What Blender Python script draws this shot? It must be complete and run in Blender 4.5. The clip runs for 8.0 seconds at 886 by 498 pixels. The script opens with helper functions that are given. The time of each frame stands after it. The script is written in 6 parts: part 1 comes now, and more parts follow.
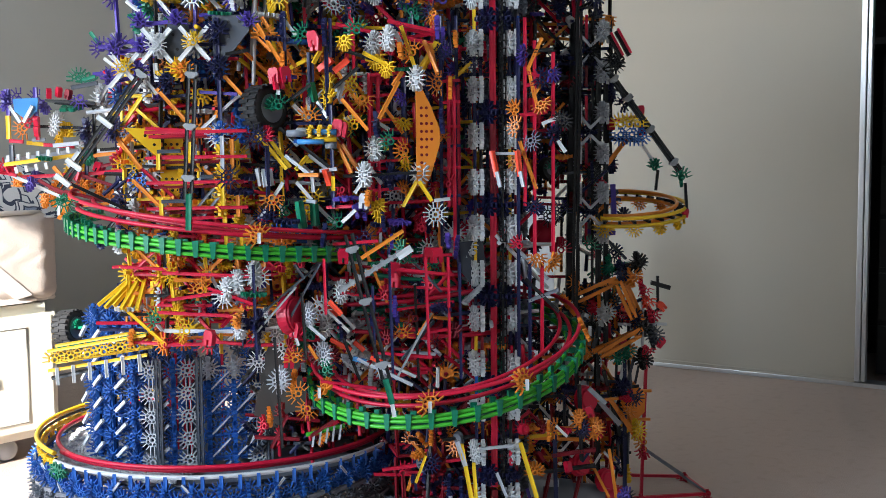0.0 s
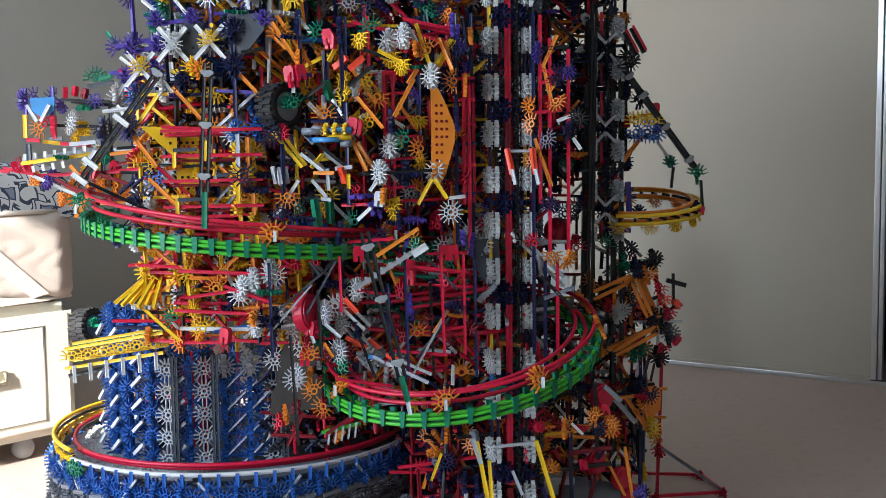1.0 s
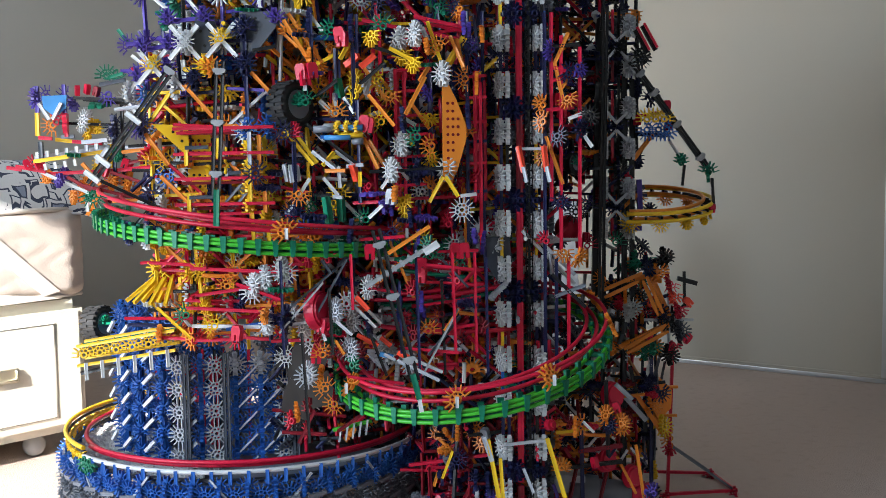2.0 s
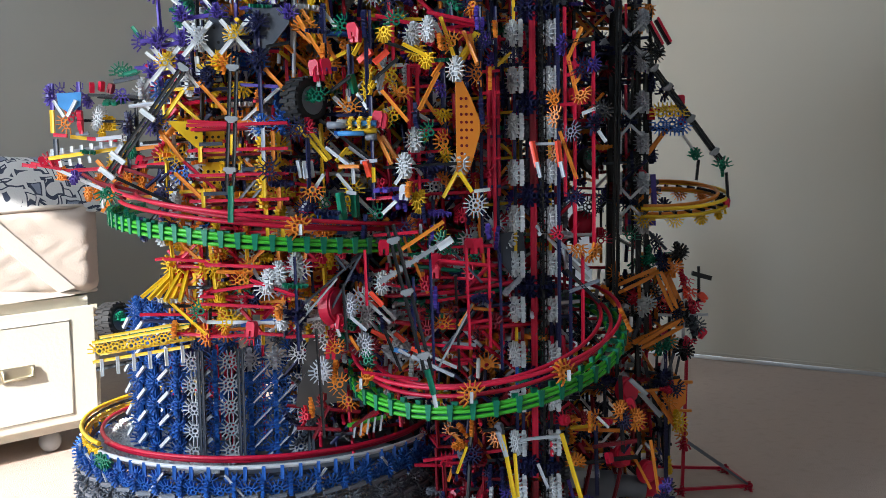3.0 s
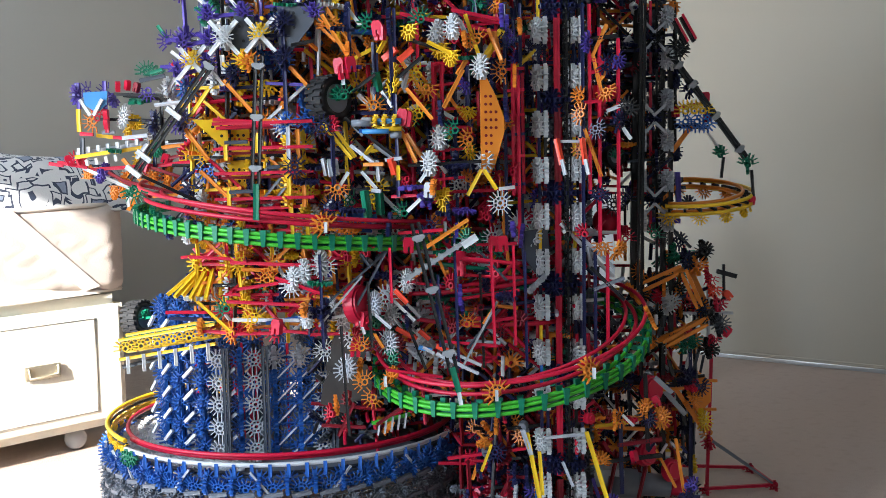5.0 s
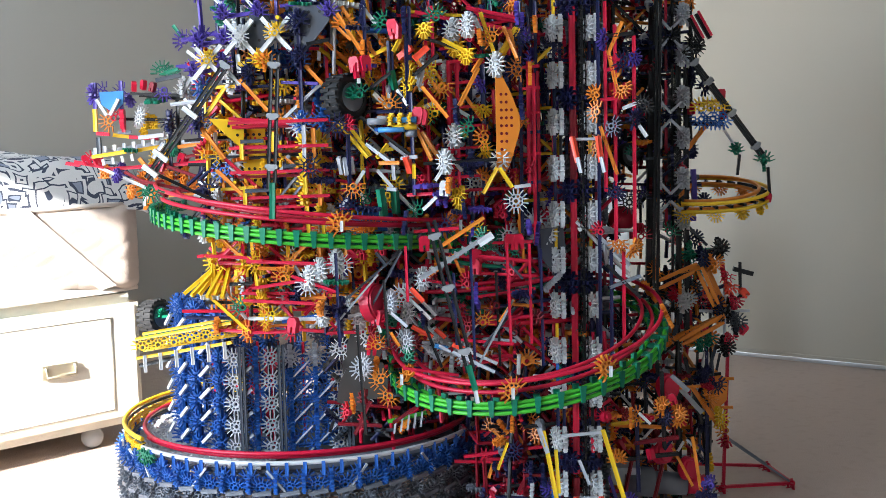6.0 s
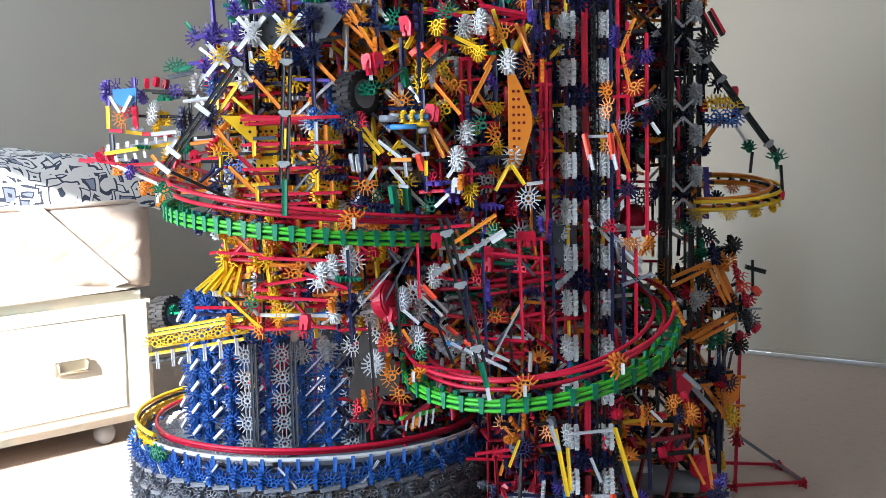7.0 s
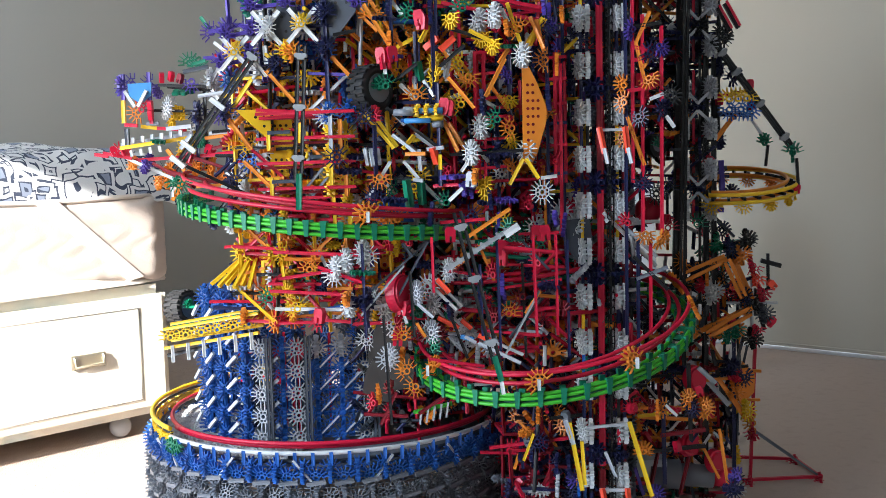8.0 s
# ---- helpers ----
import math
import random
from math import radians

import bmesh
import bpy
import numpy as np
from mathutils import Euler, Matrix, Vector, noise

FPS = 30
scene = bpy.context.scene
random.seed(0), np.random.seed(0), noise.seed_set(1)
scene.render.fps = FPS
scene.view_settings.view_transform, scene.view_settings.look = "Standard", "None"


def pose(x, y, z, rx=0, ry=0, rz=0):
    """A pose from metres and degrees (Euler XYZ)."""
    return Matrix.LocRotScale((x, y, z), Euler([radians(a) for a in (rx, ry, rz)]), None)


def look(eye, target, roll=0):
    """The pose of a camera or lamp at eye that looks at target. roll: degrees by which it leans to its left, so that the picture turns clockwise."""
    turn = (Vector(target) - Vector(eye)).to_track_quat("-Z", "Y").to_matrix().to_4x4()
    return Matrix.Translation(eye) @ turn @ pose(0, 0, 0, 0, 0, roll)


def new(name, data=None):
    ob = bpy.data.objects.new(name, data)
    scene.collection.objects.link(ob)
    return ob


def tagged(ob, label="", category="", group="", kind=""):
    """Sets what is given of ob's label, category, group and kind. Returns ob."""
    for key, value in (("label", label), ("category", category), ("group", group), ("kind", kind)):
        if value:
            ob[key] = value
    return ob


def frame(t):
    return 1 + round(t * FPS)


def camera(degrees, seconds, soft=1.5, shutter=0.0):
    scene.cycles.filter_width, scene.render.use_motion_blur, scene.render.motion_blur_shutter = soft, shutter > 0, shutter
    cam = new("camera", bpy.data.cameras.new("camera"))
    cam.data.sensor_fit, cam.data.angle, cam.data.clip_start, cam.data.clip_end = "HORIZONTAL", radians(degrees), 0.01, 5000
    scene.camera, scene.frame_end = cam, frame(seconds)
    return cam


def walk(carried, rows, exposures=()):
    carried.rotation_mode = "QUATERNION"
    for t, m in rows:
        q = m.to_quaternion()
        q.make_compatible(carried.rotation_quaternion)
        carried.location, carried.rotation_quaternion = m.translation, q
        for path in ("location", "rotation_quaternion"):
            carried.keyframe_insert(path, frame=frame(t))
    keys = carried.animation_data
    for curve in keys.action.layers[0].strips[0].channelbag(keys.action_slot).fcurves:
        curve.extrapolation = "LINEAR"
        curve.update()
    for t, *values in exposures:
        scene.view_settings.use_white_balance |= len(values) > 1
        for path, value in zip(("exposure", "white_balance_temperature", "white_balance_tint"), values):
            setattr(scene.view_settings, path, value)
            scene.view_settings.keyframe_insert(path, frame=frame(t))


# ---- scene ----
# Camera and its walk: a slow pan to the left, almost on the spot.
cam = camera(45.0, 8.0, soft=0.55)
ROWS = [
    (0, 0.0147, 0.6857, -2.198, -4.719, 0.509),
    (0.5, 0.0129, 0.6856, -1.853, -4.794, 0.623),
    (1, 0.0119, 0.6837, -1.485, -4.767, 0.662),
    (1.5, 0.0089, 0.6829, -1.285, -4.765, 0.629),
    (3, 0.0043, 0.6819, -0.421, -5.049, 0.908),
    (3.5, 0.0054, 0.6814, -0.072, -5.028, 0.934),
    (4, 0.0000, 0.6800, 0.000, -5.000, 0.900),
    (4.5, -0.0016, 0.6794, 0.280, -5.018, 0.914),
    (6, -0.0082, 0.6786, 1.285, -5.108, 1.259),
    (6.5, -0.0077, 0.6777, 1.620, -5.116, 1.192),
    (7, -0.0110, 0.6766, 1.839, -5.181, 1.188),
    (7.5, -0.0103, 0.6756, 2.238, -5.331, 1.284),
    (8, -0.0108, 0.6765, 2.598, -5.487, 1.295),
]
walk(cam, [(t, pose(x, 0, z, 90 + pitch, roll, yaw)) for t, x, z, yaw, pitch, roll in ROWS],
     exposures=[(0.0, 1.73), (0.5, 1.61), (1.0, 1.53), (1.5, 1.64), (3.0, 1.46), (3.5, 1.53), (4.0, 1.62), (4.5, 1.68), (6.0, 1.98), (6.5, 1.97), (7.0, 1.99), (7.5, 1.97), (8.0, 1.79)])

# Room axes: u runs along the grey wall towards the wardrobe, v along the wardrobe towards the grey wall.
ROOM = 36.0
UX, UY = math.sin(radians(ROOM)), math.cos(radians(ROOM))
WARDROBE, GREY_WALL, WINDOW_WALL, NEAR_WALL, CEILING = 3.31, 3.12, -0.95, -1.9, 2.5


def room(a, b, z):
    """World place of the point a along u and b along v."""
    return Vector((UX * a - UY * b, UY * a + UX * b, z))


ROOM_TURN = pose(0, 0, 0, 0, 0, 90 - ROOM)   # local x = u, local y = v

# World, sun, window light.
SUN_WAY = Vector((0.36, 0.83, -0.42)).normalized()
world = bpy.data.worlds.new("world")
scene.world = world
world.use_nodes = True
sky = world.node_tree.nodes.new("ShaderNodeTexSky")
sky.sky_type, sky.sun_disc = "NISHITA", False
sky.sun_elevation, sky.sun_rotation = math.asin(-SUN_WAY.z), math.atan2(-SUN_WAY.x, -SUN_WAY.y)
world.node_tree.links.new(sky.outputs[0], world.node_tree.nodes["Background"].inputs[0])
world.node_tree.nodes["Background"].inputs[1].default_value = 0.12
sun = new("sun", bpy.data.lights.new("sun", "SUN"))
sun.data.energy, sun.data.angle, sun.data.color = 5.0, radians(0.6), (1.0, 0.96, 0.91)
sun.matrix_world = look((0, 0, 4), Vector((0, 0, 4)) + SUN_WAY)
WIN_B0, WIN_B1, WIN_Z0, WIN_Z1 = 1.15, 3.0, 0.40, 1.80
glow = new("window_light", bpy.data.lights.new("window_light", "AREA"))
glow.data.shape, glow.data.size, glow.data.size_y = "RECTANGLE", WIN_B1 - WIN_B0 - 0.1, WIN_Z1 - WIN_Z0 - 0.1
glow.data.energy, glow.data.color = 27.5, (0.67, 0.85, 1.06)
MID = room(WINDOW_WALL - 0.02, (WIN_B0 + WIN_B1) / 2, (WIN_Z0 + WIN_Z1) / 2)
glow.matrix_world = look(MID, MID + room(1, 0, 0))

# ---- materials ----


def material(name, color, rough=0.5, grain=60.0, vary=0.08, bump=0.1, metal=0.0, stain=0.0, stain_color=(0.2, 0.15, 0.1), sub=0.0):
    """A plain surface with grain, slow variation, fine relief and a difference from piece to piece."""
    m = bpy.data.materials.new(name)
    m.use_nodes = True
    n, link = m.node_tree.nodes, m.node_tree.links.new
    b = n["Principled BSDF"]
    b.inputs["Roughness"].default_value, b.inputs["Metallic"].default_value = rough, metal
    b.inputs["Specular IOR Level"].default_value = 0.4
    co = n.new("ShaderNodeTexCoord")
    fine, slow = n.new("ShaderNodeTexNoise"), n.new("ShaderNodeTexNoise")
    fine.inputs["Scale"].default_value, slow.inputs["Scale"].default_value = grain, grain / 14
    fine.inputs["Detail"].default_value = 3
    for x in (fine, slow):
        link(co.outputs["Object"], x.inputs["Vector"])
    info = n.new("ShaderNodeObjectInfo")
    total = n.new("ShaderNodeMath")
    total.operation = "ADD"
    link(slow.outputs["Fac"], total.inputs[0])
    link(info.outputs["Random"], total.inputs[1])
    value = n.new("ShaderNodeMapRange")
    value.inputs["From Min"].default_value, value.inputs["From Max"].default_value = 0.3, 1.7
    value.inputs["To Min"].default_value, value.inputs["To Max"].default_value = 1 - vary, 1 + vary
    link(total.outputs[0], value.inputs["Value"])
    hsv = n.new("ShaderNodeHueSaturation")
    hsv.inputs["Color"].default_value = (*color, 1)
    link(value.outputs[0], hsv.inputs["Value"])
    last = hsv.outputs[0]
    if stain:
        mix = n.new("ShaderNodeMix")
        mix.data_type = "RGBA"
        ramp = n.new("ShaderNodeMapRange")
        ramp.inputs["From Min"].default_value, ramp.inputs["From Max"].default_value, ramp.inputs["To Max"].default_value = 0.5, 0.75, stain
        link(slow.outputs["Fac"], ramp.inputs["Value"])
        link(ramp.outputs[0], mix.inputs["Factor"])
        link(last, mix.inputs[6])
        mix.inputs[7].default_value = (*stain_color, 1)
        last = mix.outputs[2]
    link(last, b.inputs["Base Color"])
    if bump:
        relief = n.new("ShaderNodeBump")
        relief.inputs["Strength"].default_value, relief.inputs["Distance"].default_value = bump, 0.002
        link(fine.outputs["Fac"], relief.inputs["Height"])
        link(relief.outputs[0], b.inputs["Normal"])
    if sub:
        b.inputs["Subsurface Weight"].default_value = sub
        b.inputs["Subsurface Radius"].default_value = (0.004, 0.004, 0.004)
    return m


# maroon is a darkened red, for dark red pieces and pieces in shade
COLORS = {"red": (0.56, 0.008, 0.040), "yellow": (0.84, 0.52, 0.020), "orange": (0.77, 0.24, 0.026), "white": (0.64, 0.65, 0.66),
          "black": (0.012, 0.012, 0.013), "navy": (0.010, 0.013, 0.062), "blue": (0.022, 0.115, 0.42), "purple": (0.072, 0.042, 0.29),
          "green": (0.004, 0.175, 0.095), "lime": (0.055, 0.43, 0.03), "grey": (0.175, 0.19, 0.22), "silver": (0.46, 0.48, 0.52),
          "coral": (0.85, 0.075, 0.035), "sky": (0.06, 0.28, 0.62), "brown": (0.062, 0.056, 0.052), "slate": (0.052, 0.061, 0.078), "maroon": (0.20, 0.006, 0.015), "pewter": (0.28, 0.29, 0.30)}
PLASTIC = {k: material(k + "_plastic", c, 0.38, 500, 0.14, 0.05) for k, c in COLORS.items()}
RUBBER = material("tyre_rubber", (0.016, 0.016, 0.017), 0.7, 300, 0.15, 0.2)
CREAM = material("cream_door", (0.44, 0.40, 0.33), 0.55, 25, 0.03, 0.03)
GREY_PAINT = material("grey_paint", (0.375, 0.375, 0.35), 0.85, 60, 0.03, 0.06)
WHITE_PAINT = material("white_paint", (0.78, 0.77, 0.74), 0.85, 60, 0.03, 0.06)
ALUMINIUM = material("aluminium", (0.62, 0.63, 0.64), 0.32, 200, 0.05, 0.03, metal=0.8)
CARPET = material("carpet", (0.51, 0.405, 0.35), 0.97, 420, 0.10, 0.9, stain=0.25, stain_color=(0.30, 0.22, 0.18))
TICKING = material("mattress_cloth", (0.60, 0.52, 0.46), 0.9, 260, 0.05, 0.35)
TAPE = material("mattress_tape", (0.68, 0.62, 0.56), 0.75, 200, 0.05, 0.2)
DIVAN = material("divan_cloth", (0.72, 0.68, 0.58), 0.85, 120, 0.06, 0.3, stain=0.5, stain_color=(0.36, 0.50, 0.50))
BRASS = material("brass", (0.78, 0.72, 0.56), 0.42, 120, 0.1, 0.05, metal=0.9)
# near black puts the open bay's shade into the colour of its inside
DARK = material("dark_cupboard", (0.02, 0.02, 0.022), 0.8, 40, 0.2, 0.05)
BOARD = material("white_board", (0.80, 0.81, 0.83), 0.6, 40, 0.03, 0.03)
CASTER = material("grey_caster", (0.33, 0.34, 0.35), 0.5, 100, 0.1, 0.05)


def cover_material():
    """White cotton with dark blue hand-drawn blocks and scrolls."""
    m = material("printed_cover", (0.56, 0.57, 0.58), 0.9, 260, 0.05, 0.4)
    n, link = m.node_tree.nodes, m.node_tree.links.new
    b = n["Principled BSDF"]
    ground = b.inputs["Base Color"].links[0].from_socket
    co = n.new("ShaderNodeTexCoord")
    warp = n.new("ShaderNodeTexNoise")
    warp.inputs["Scale"].default_value = 9
    link(co.outputs["Object"], warp.inputs["Vector"])
    add = n.new("ShaderNodeMix")
    add.data_type, add.blend_type = "RGBA", "LINEAR_LIGHT"
    add.inputs["Factor"].default_value = 0.05
    link(co.outputs["Object"], add.inputs[6])
    link(warp.outputs["Color"], add.inputs[7])
    cells = n.new("ShaderNodeTexVoronoi")
    cells.feature, cells.distance = "F1", "CHEBYCHEV"
    cells.inputs["Scale"].default_value = 21
    link(add.outputs[2], cells.inputs["Vector"])
    bands = n.new("ShaderNodeMath")
    bands.operation = "MULTIPLY"
    bands.inputs[1].default_value = 24.0
    link(cells.outputs["Distance"], bands.inputs[0])
    wave = n.new("ShaderNodeMath")
    wave.operation = "SINE"
    link(bands.outputs[0], wave.inputs[0])
    cut = n.new("ShaderNodeMapRange")
    cut.inputs["From Min"].default_value, cut.inputs["From Max"].default_value = 0.50, 0.70
    link(wave.outputs[0], cut.inputs["Value"])
    mix = n.new("ShaderNodeMix")
    mix.data_type = "RGBA"
    link(cut.outputs[0], mix.inputs["Factor"])
    fill = n.new("ShaderNodeMath")
    fill.operation = "GREATER_THAN"
    fill.inputs[1].default_value = 0.62
    pick = n.new("ShaderNodeSeparateColor")
    link(cells.outputs["Color"], pick.inputs[0])
    link(pick.outputs[0], fill.inputs[0])
    core = n.new("ShaderNodeMath")
    core.operation = "LESS_THAN"
    core.inputs[1].default_value = 0.30
    link(cells.outputs["Distance"], core.inputs[0])
    both = n.new("ShaderNodeMath")
    both.operation = "MULTIPLY"
    link(fill.outputs[0], both.inputs[0])
    link(core.outputs[0], both.inputs[1])
    tint = n.new("ShaderNodeMix")
    tint.data_type = "RGBA"
    link(both.outputs[0], tint.inputs["Factor"])
    link(ground, tint.inputs[6])
    tint.inputs[7].default_value = (0.20, 0.235, 0.31, 1)
    link(tint.outputs[2], mix.inputs[6])
    mix.inputs[7].default_value = (0.040, 0.052, 0.085, 1)
    link(mix.outputs[2], b.inputs["Base Color"])
    return m


COVER = cover_material()

# ---- mesh helpers ----


def mesh_of(name, bm, mat, smooth=False):
    me = bpy.data.meshes.new(name)
    bm.to_mesh(me)
    bm.free()
    for mm in (mat if isinstance(mat, (list, tuple)) else [mat]):
        me.materials.append(mm)
    if smooth:
        for p in me.polygons:
            p.use_smooth = True
    return me


def part(name, bm, mat, parent=None, label="", smooth=False):
    ob = new(name, mesh_of(name, bm, mat, smooth))
    ob.parent = parent
    return tagged(ob, label)


def thing(name, label, category, at=(0, 0, 0), group="", kind=""):
    ob = new(name)
    ob.empty_display_size = 0.05
    ob.location = at
    return tagged(ob, label, category, group, kind)


def box(bm, lo, hi, m=None, bevel=0.0):
    lo, hi = Vector(lo), Vector(hi)
    r = bmesh.ops.create_cube(bm, size=1)["verts"]
    for v in r:
        v.co = Vector([(lo[i] + hi[i]) / 2 + v.co[i] * (hi[i] - lo[i]) for i in range(3)])
    if bevel:
        edges = list({e for v in r for e in v.link_edges})
        r = bmesh.ops.bevel(bm, geom=edges, offset=bevel, segments=2, affect="EDGES", profile=0.7)["verts"]
    if m is not None:
        bmesh.ops.transform(bm, matrix=m, verts=list({v for v in r}))
    return bm


def tube(bm, points, radius, sides=8, closed=False):
    """A round bar swept along points."""
    pts = [Vector(p) for p in points]
    rings, k = [], len(pts)
    for i, p in enumerate(pts):
        a = pts[(i - 1) % k] if (closed or i) else p
        c = pts[(i + 1) % k] if (closed or i < k - 1) else p
        way = (c - a).normalized()
        side = way.cross(Vector((0, 0, 1)))
        side = side.normalized() if side.length > 1e-3 else Vector((1, 0, 0))
        up = side.cross(way)
        rings.append([bm.verts.new(p + radius * (math.cos(t) * side + math.sin(t) * up)) for t in [2 * math.pi * s / sides for s in range(sides)]])
    for i in range(k if closed else k - 1):
        a, c = rings[i], rings[(i + 1) % k]
        for s in range(sides):
            f = bm.faces.new((a[s], a[(s + 1) % sides], c[(s + 1) % sides], c[s]))
            f.smooth = True
    if not closed:
        bm.faces.new(rings[0][::-1])
        bm.faces.new(rings[-1])
    return bm


def prism(bm, outline, thick):
    """A flat plate: outline in x, z, thick along y."""
    front = [bm.verts.new((x, -thick / 2, z)) for x, z in outline]
    back = [bm.verts.new((x, thick / 2, z)) for x, z in outline]
    bm.faces.new(front)
    bm.faces.new(back[::-1])
    for i in range(len(outline)):
        j = (i + 1) % len(outline)
        bm.faces.new((front[j], front[i], back[i], back[j]))
    return bm


# ---- construction-toy pieces ----
ROD_R = 0.0033
_rods, _connectors, _blocks = {}, {}, {}


def rod_mesh(color):
    """A rod one metre long with four ribs, along z."""
    if color not in _rods:
        bm = bmesh.new()
        ring = [[bm.verts.new(((ROD_R * 1.05 if s % 2 else ROD_R * 0.62) * math.cos(s * math.pi / 4), (ROD_R * 1.05 if s % 2 else ROD_R * 0.62) * math.sin(s * math.pi / 4), z)) for s in range(8)] for z in (0, 1)]
        for s in range(8):
            bm.faces.new((ring[0][s], ring[0][(s + 1) % 8], ring[1][(s + 1) % 8], ring[1][s]))
        bm.faces.new(ring[0][::-1])
        bm.faces.new(ring[1])
        _rods[color] = mesh_of(color + "_rod", bm, PLASTIC[color])
    return _rods[color]


def rod(parent, color, a, b, fat=1.0):
    a, b = Vector(a), Vector(b)
    way = b - a
    ob = new(color + "_rod", rod_mesh(color))
    ob.parent = parent
    m = Matrix.LocRotScale(a, way.to_track_quat("Z", "Y"), (fat, fat, way.length))
    ob.matrix_basis = m
    return ob


ARC = {"white": 8, "blue": 7, "purple": 4, "navy": 7, "yellow": 5, "orange": 5, "green": 4, "red": 3, "silver": 8, "grey": 8,
       "black": 8, "coral": 3, "slate": 8, "lime": 4, "sky": 4, "maroon": 3, "brown": 8, "pewter": 8}


def fan_outline(ways):
    """The sectors of a connector: for each eighth of the circle, its outer outline from edge to edge."""
    half = [(0.0100, -0.0036), (0.0210, -0.0042), (0.0206, -0.0027), (0.0125, -0.0022)]
    arm = half + [(x, -y) for x, y in half[::-1]]
    return [arm if w < ways else [(0.0075, 0.0)] for w in range(8)]


def fan(ways, t=0.0031):
    """Vertices and faces of a connector in the xy plane, one closed mesh."""
    bm = bmesh.new()
    edge, hole = [], []
    for w in range(8):
        a = radians(45 * w - 22.5)
        r = 0.0076 if (w <= ways or ways == 8) else 0.0072
        edge.append([bm.verts.new((r * math.cos(a), r * math.sin(a), z)) for z in (-t, t)])
        hole.append([bm.verts.new((0.0042 * math.cos(a), 0.0042 * math.sin(a), z)) for z in (-t, t)])
    for w, arm in enumerate(fan_outline(ways)):
        turn = Matrix.Rotation(radians(45 * w), 4, "Z")
        n = (w + 1) % 8
        pts = [edge[w]] + [[bm.verts.new(turn @ Vector((x, y, z))) for z in (-t, t)] for x, y in arm] + [edge[n]]
        bm.faces.new([p[1] for p in pts] + [hole[n][1], hole[w][1]])
        bm.faces.new(([p[0] for p in pts] + [hole[n][0], hole[w][0]])[::-1])
        for p, q in zip(pts, pts[1:]):
            bm.faces.new((p[0], q[0], q[1], p[1]))
        bm.faces.new((hole[n][0], hole[w][0], hole[w][1], hole[n][1]))
    return bm


def socket_fan(ways, t=0.0029):
    """A connector as one closed mesh: a holed hub, thin spokes to an outer ring, two snap fingers at each spoke."""
    bm = bmesh.new()

    def at(r, a):
        return bm.verts.new((r * math.cos(radians(a)), r * math.sin(radians(a)), -t))

    hole = [at(0.0036, 45 * w - 22.5) for w in range(8)]
    hub = [at(0.0060, 45 * w - 22.5) for w in range(8)]
    inner = {w: at(0.0104, 45 * w - 22.5) for w in range(ways + (ways < 8))}
    outer = {w: at(0.0119, 45 * w - 22.5) for w in range(ways + (ways < 8))}
    for w in range(8):
        n = (w + 1) % 8
        turn = Matrix.Rotation(radians(45 * w), 4, "Z")

        def v(x, y):
            return bm.verts.new(turn @ Vector((x, y, -t)))

        if w >= ways:
            bm.faces.new((hub[w], hub[n], hole[n], hole[w]))
            continue
        m = n if ways == 8 else w + 1
        s1, s2, r1, r2 = v(0.0062, -0.0008), v(0.0062, 0.0008), v(0.0099, -0.0008), v(0.0099, 0.0008)
        f = [v(0.0118, -0.0039), v(0.0113, -0.0024), v(0.0113, 0.0024), v(0.0118, 0.0039)]
        e = [v(0.0205, -0.0047), v(0.0213, -0.0036), v(0.0198, -0.0030), v(0.0198, 0.0030), v(0.0213, 0.0036), v(0.0205, 0.0047)]
        bm.faces.new((hub[w], s1, s2, hub[n], hole[n], hole[w]))
        bm.faces.new((s1, r1, r2, s2))
        bm.faces.new((inner[w], outer[w], f[0], f[1], f[2], f[3], outer[m], inner[m], r2, r1))
        bm.faces.new((f[0], e[0], e[1], e[2], f[1]))
        bm.faces.new((f[2], e[3], e[4], e[5], f[3]))
    top = bmesh.ops.extrude_face_region(bm, geom=bm.faces[:])["geom"]
    bmesh.ops.translate(bm, vec=(0, 0, 2 * t), verts=[g for g in top if isinstance(g, bmesh.types.BMVert)])
    bmesh.ops.recalc_face_normals(bm, faces=bm.faces[:])
    return bm


def connector_mesh(color):
    """A fan of snap sockets round a holed hub."""
    if color not in _connectors:
        _connectors[color] = mesh_of(color + "_connector", socket_fan(ARC[color]), PLASTIC[color])
    return _connectors[color]


def connector(parent, color, at, facing=(0, -1, 0), spin=0.0, size=1.0):
    """A connector whose flat side looks along facing."""
    ob = new(color + "_connector", connector_mesh(color))
    ob.parent = parent
    q = Vector(facing).to_track_quat("Z", "Y").to_matrix().to_4x4()
    ob.matrix_basis = Matrix.Translation(at) @ q @ Matrix.Rotation(radians(spin), 4, "Z") @ Matrix.Scale(size, 4)
    return ob


def clip_mesh(color):
    """A short grey spacer: a sleeve with a bent wing."""
    key = color + "clip"
    if key not in _blocks:
        bm = bmesh.new()
        prism(bm, [(-0.0115, -0.0055), (-0.008, -0.0065), (0.008, -0.0065), (0.0115, -0.0055), (0.0135, -0.0015), (0.0115, 0.0015), (0.0075, 0.003), (0.006, 0.0065), (-0.006, 0.0065), (-0.0075, 0.003), (-0.0115, 0.0015), (-0.0135, -0.0015)], 0.013)
        _blocks[key] = mesh_of("clip", bm, PLASTIC[color])
    return _blocks[key]


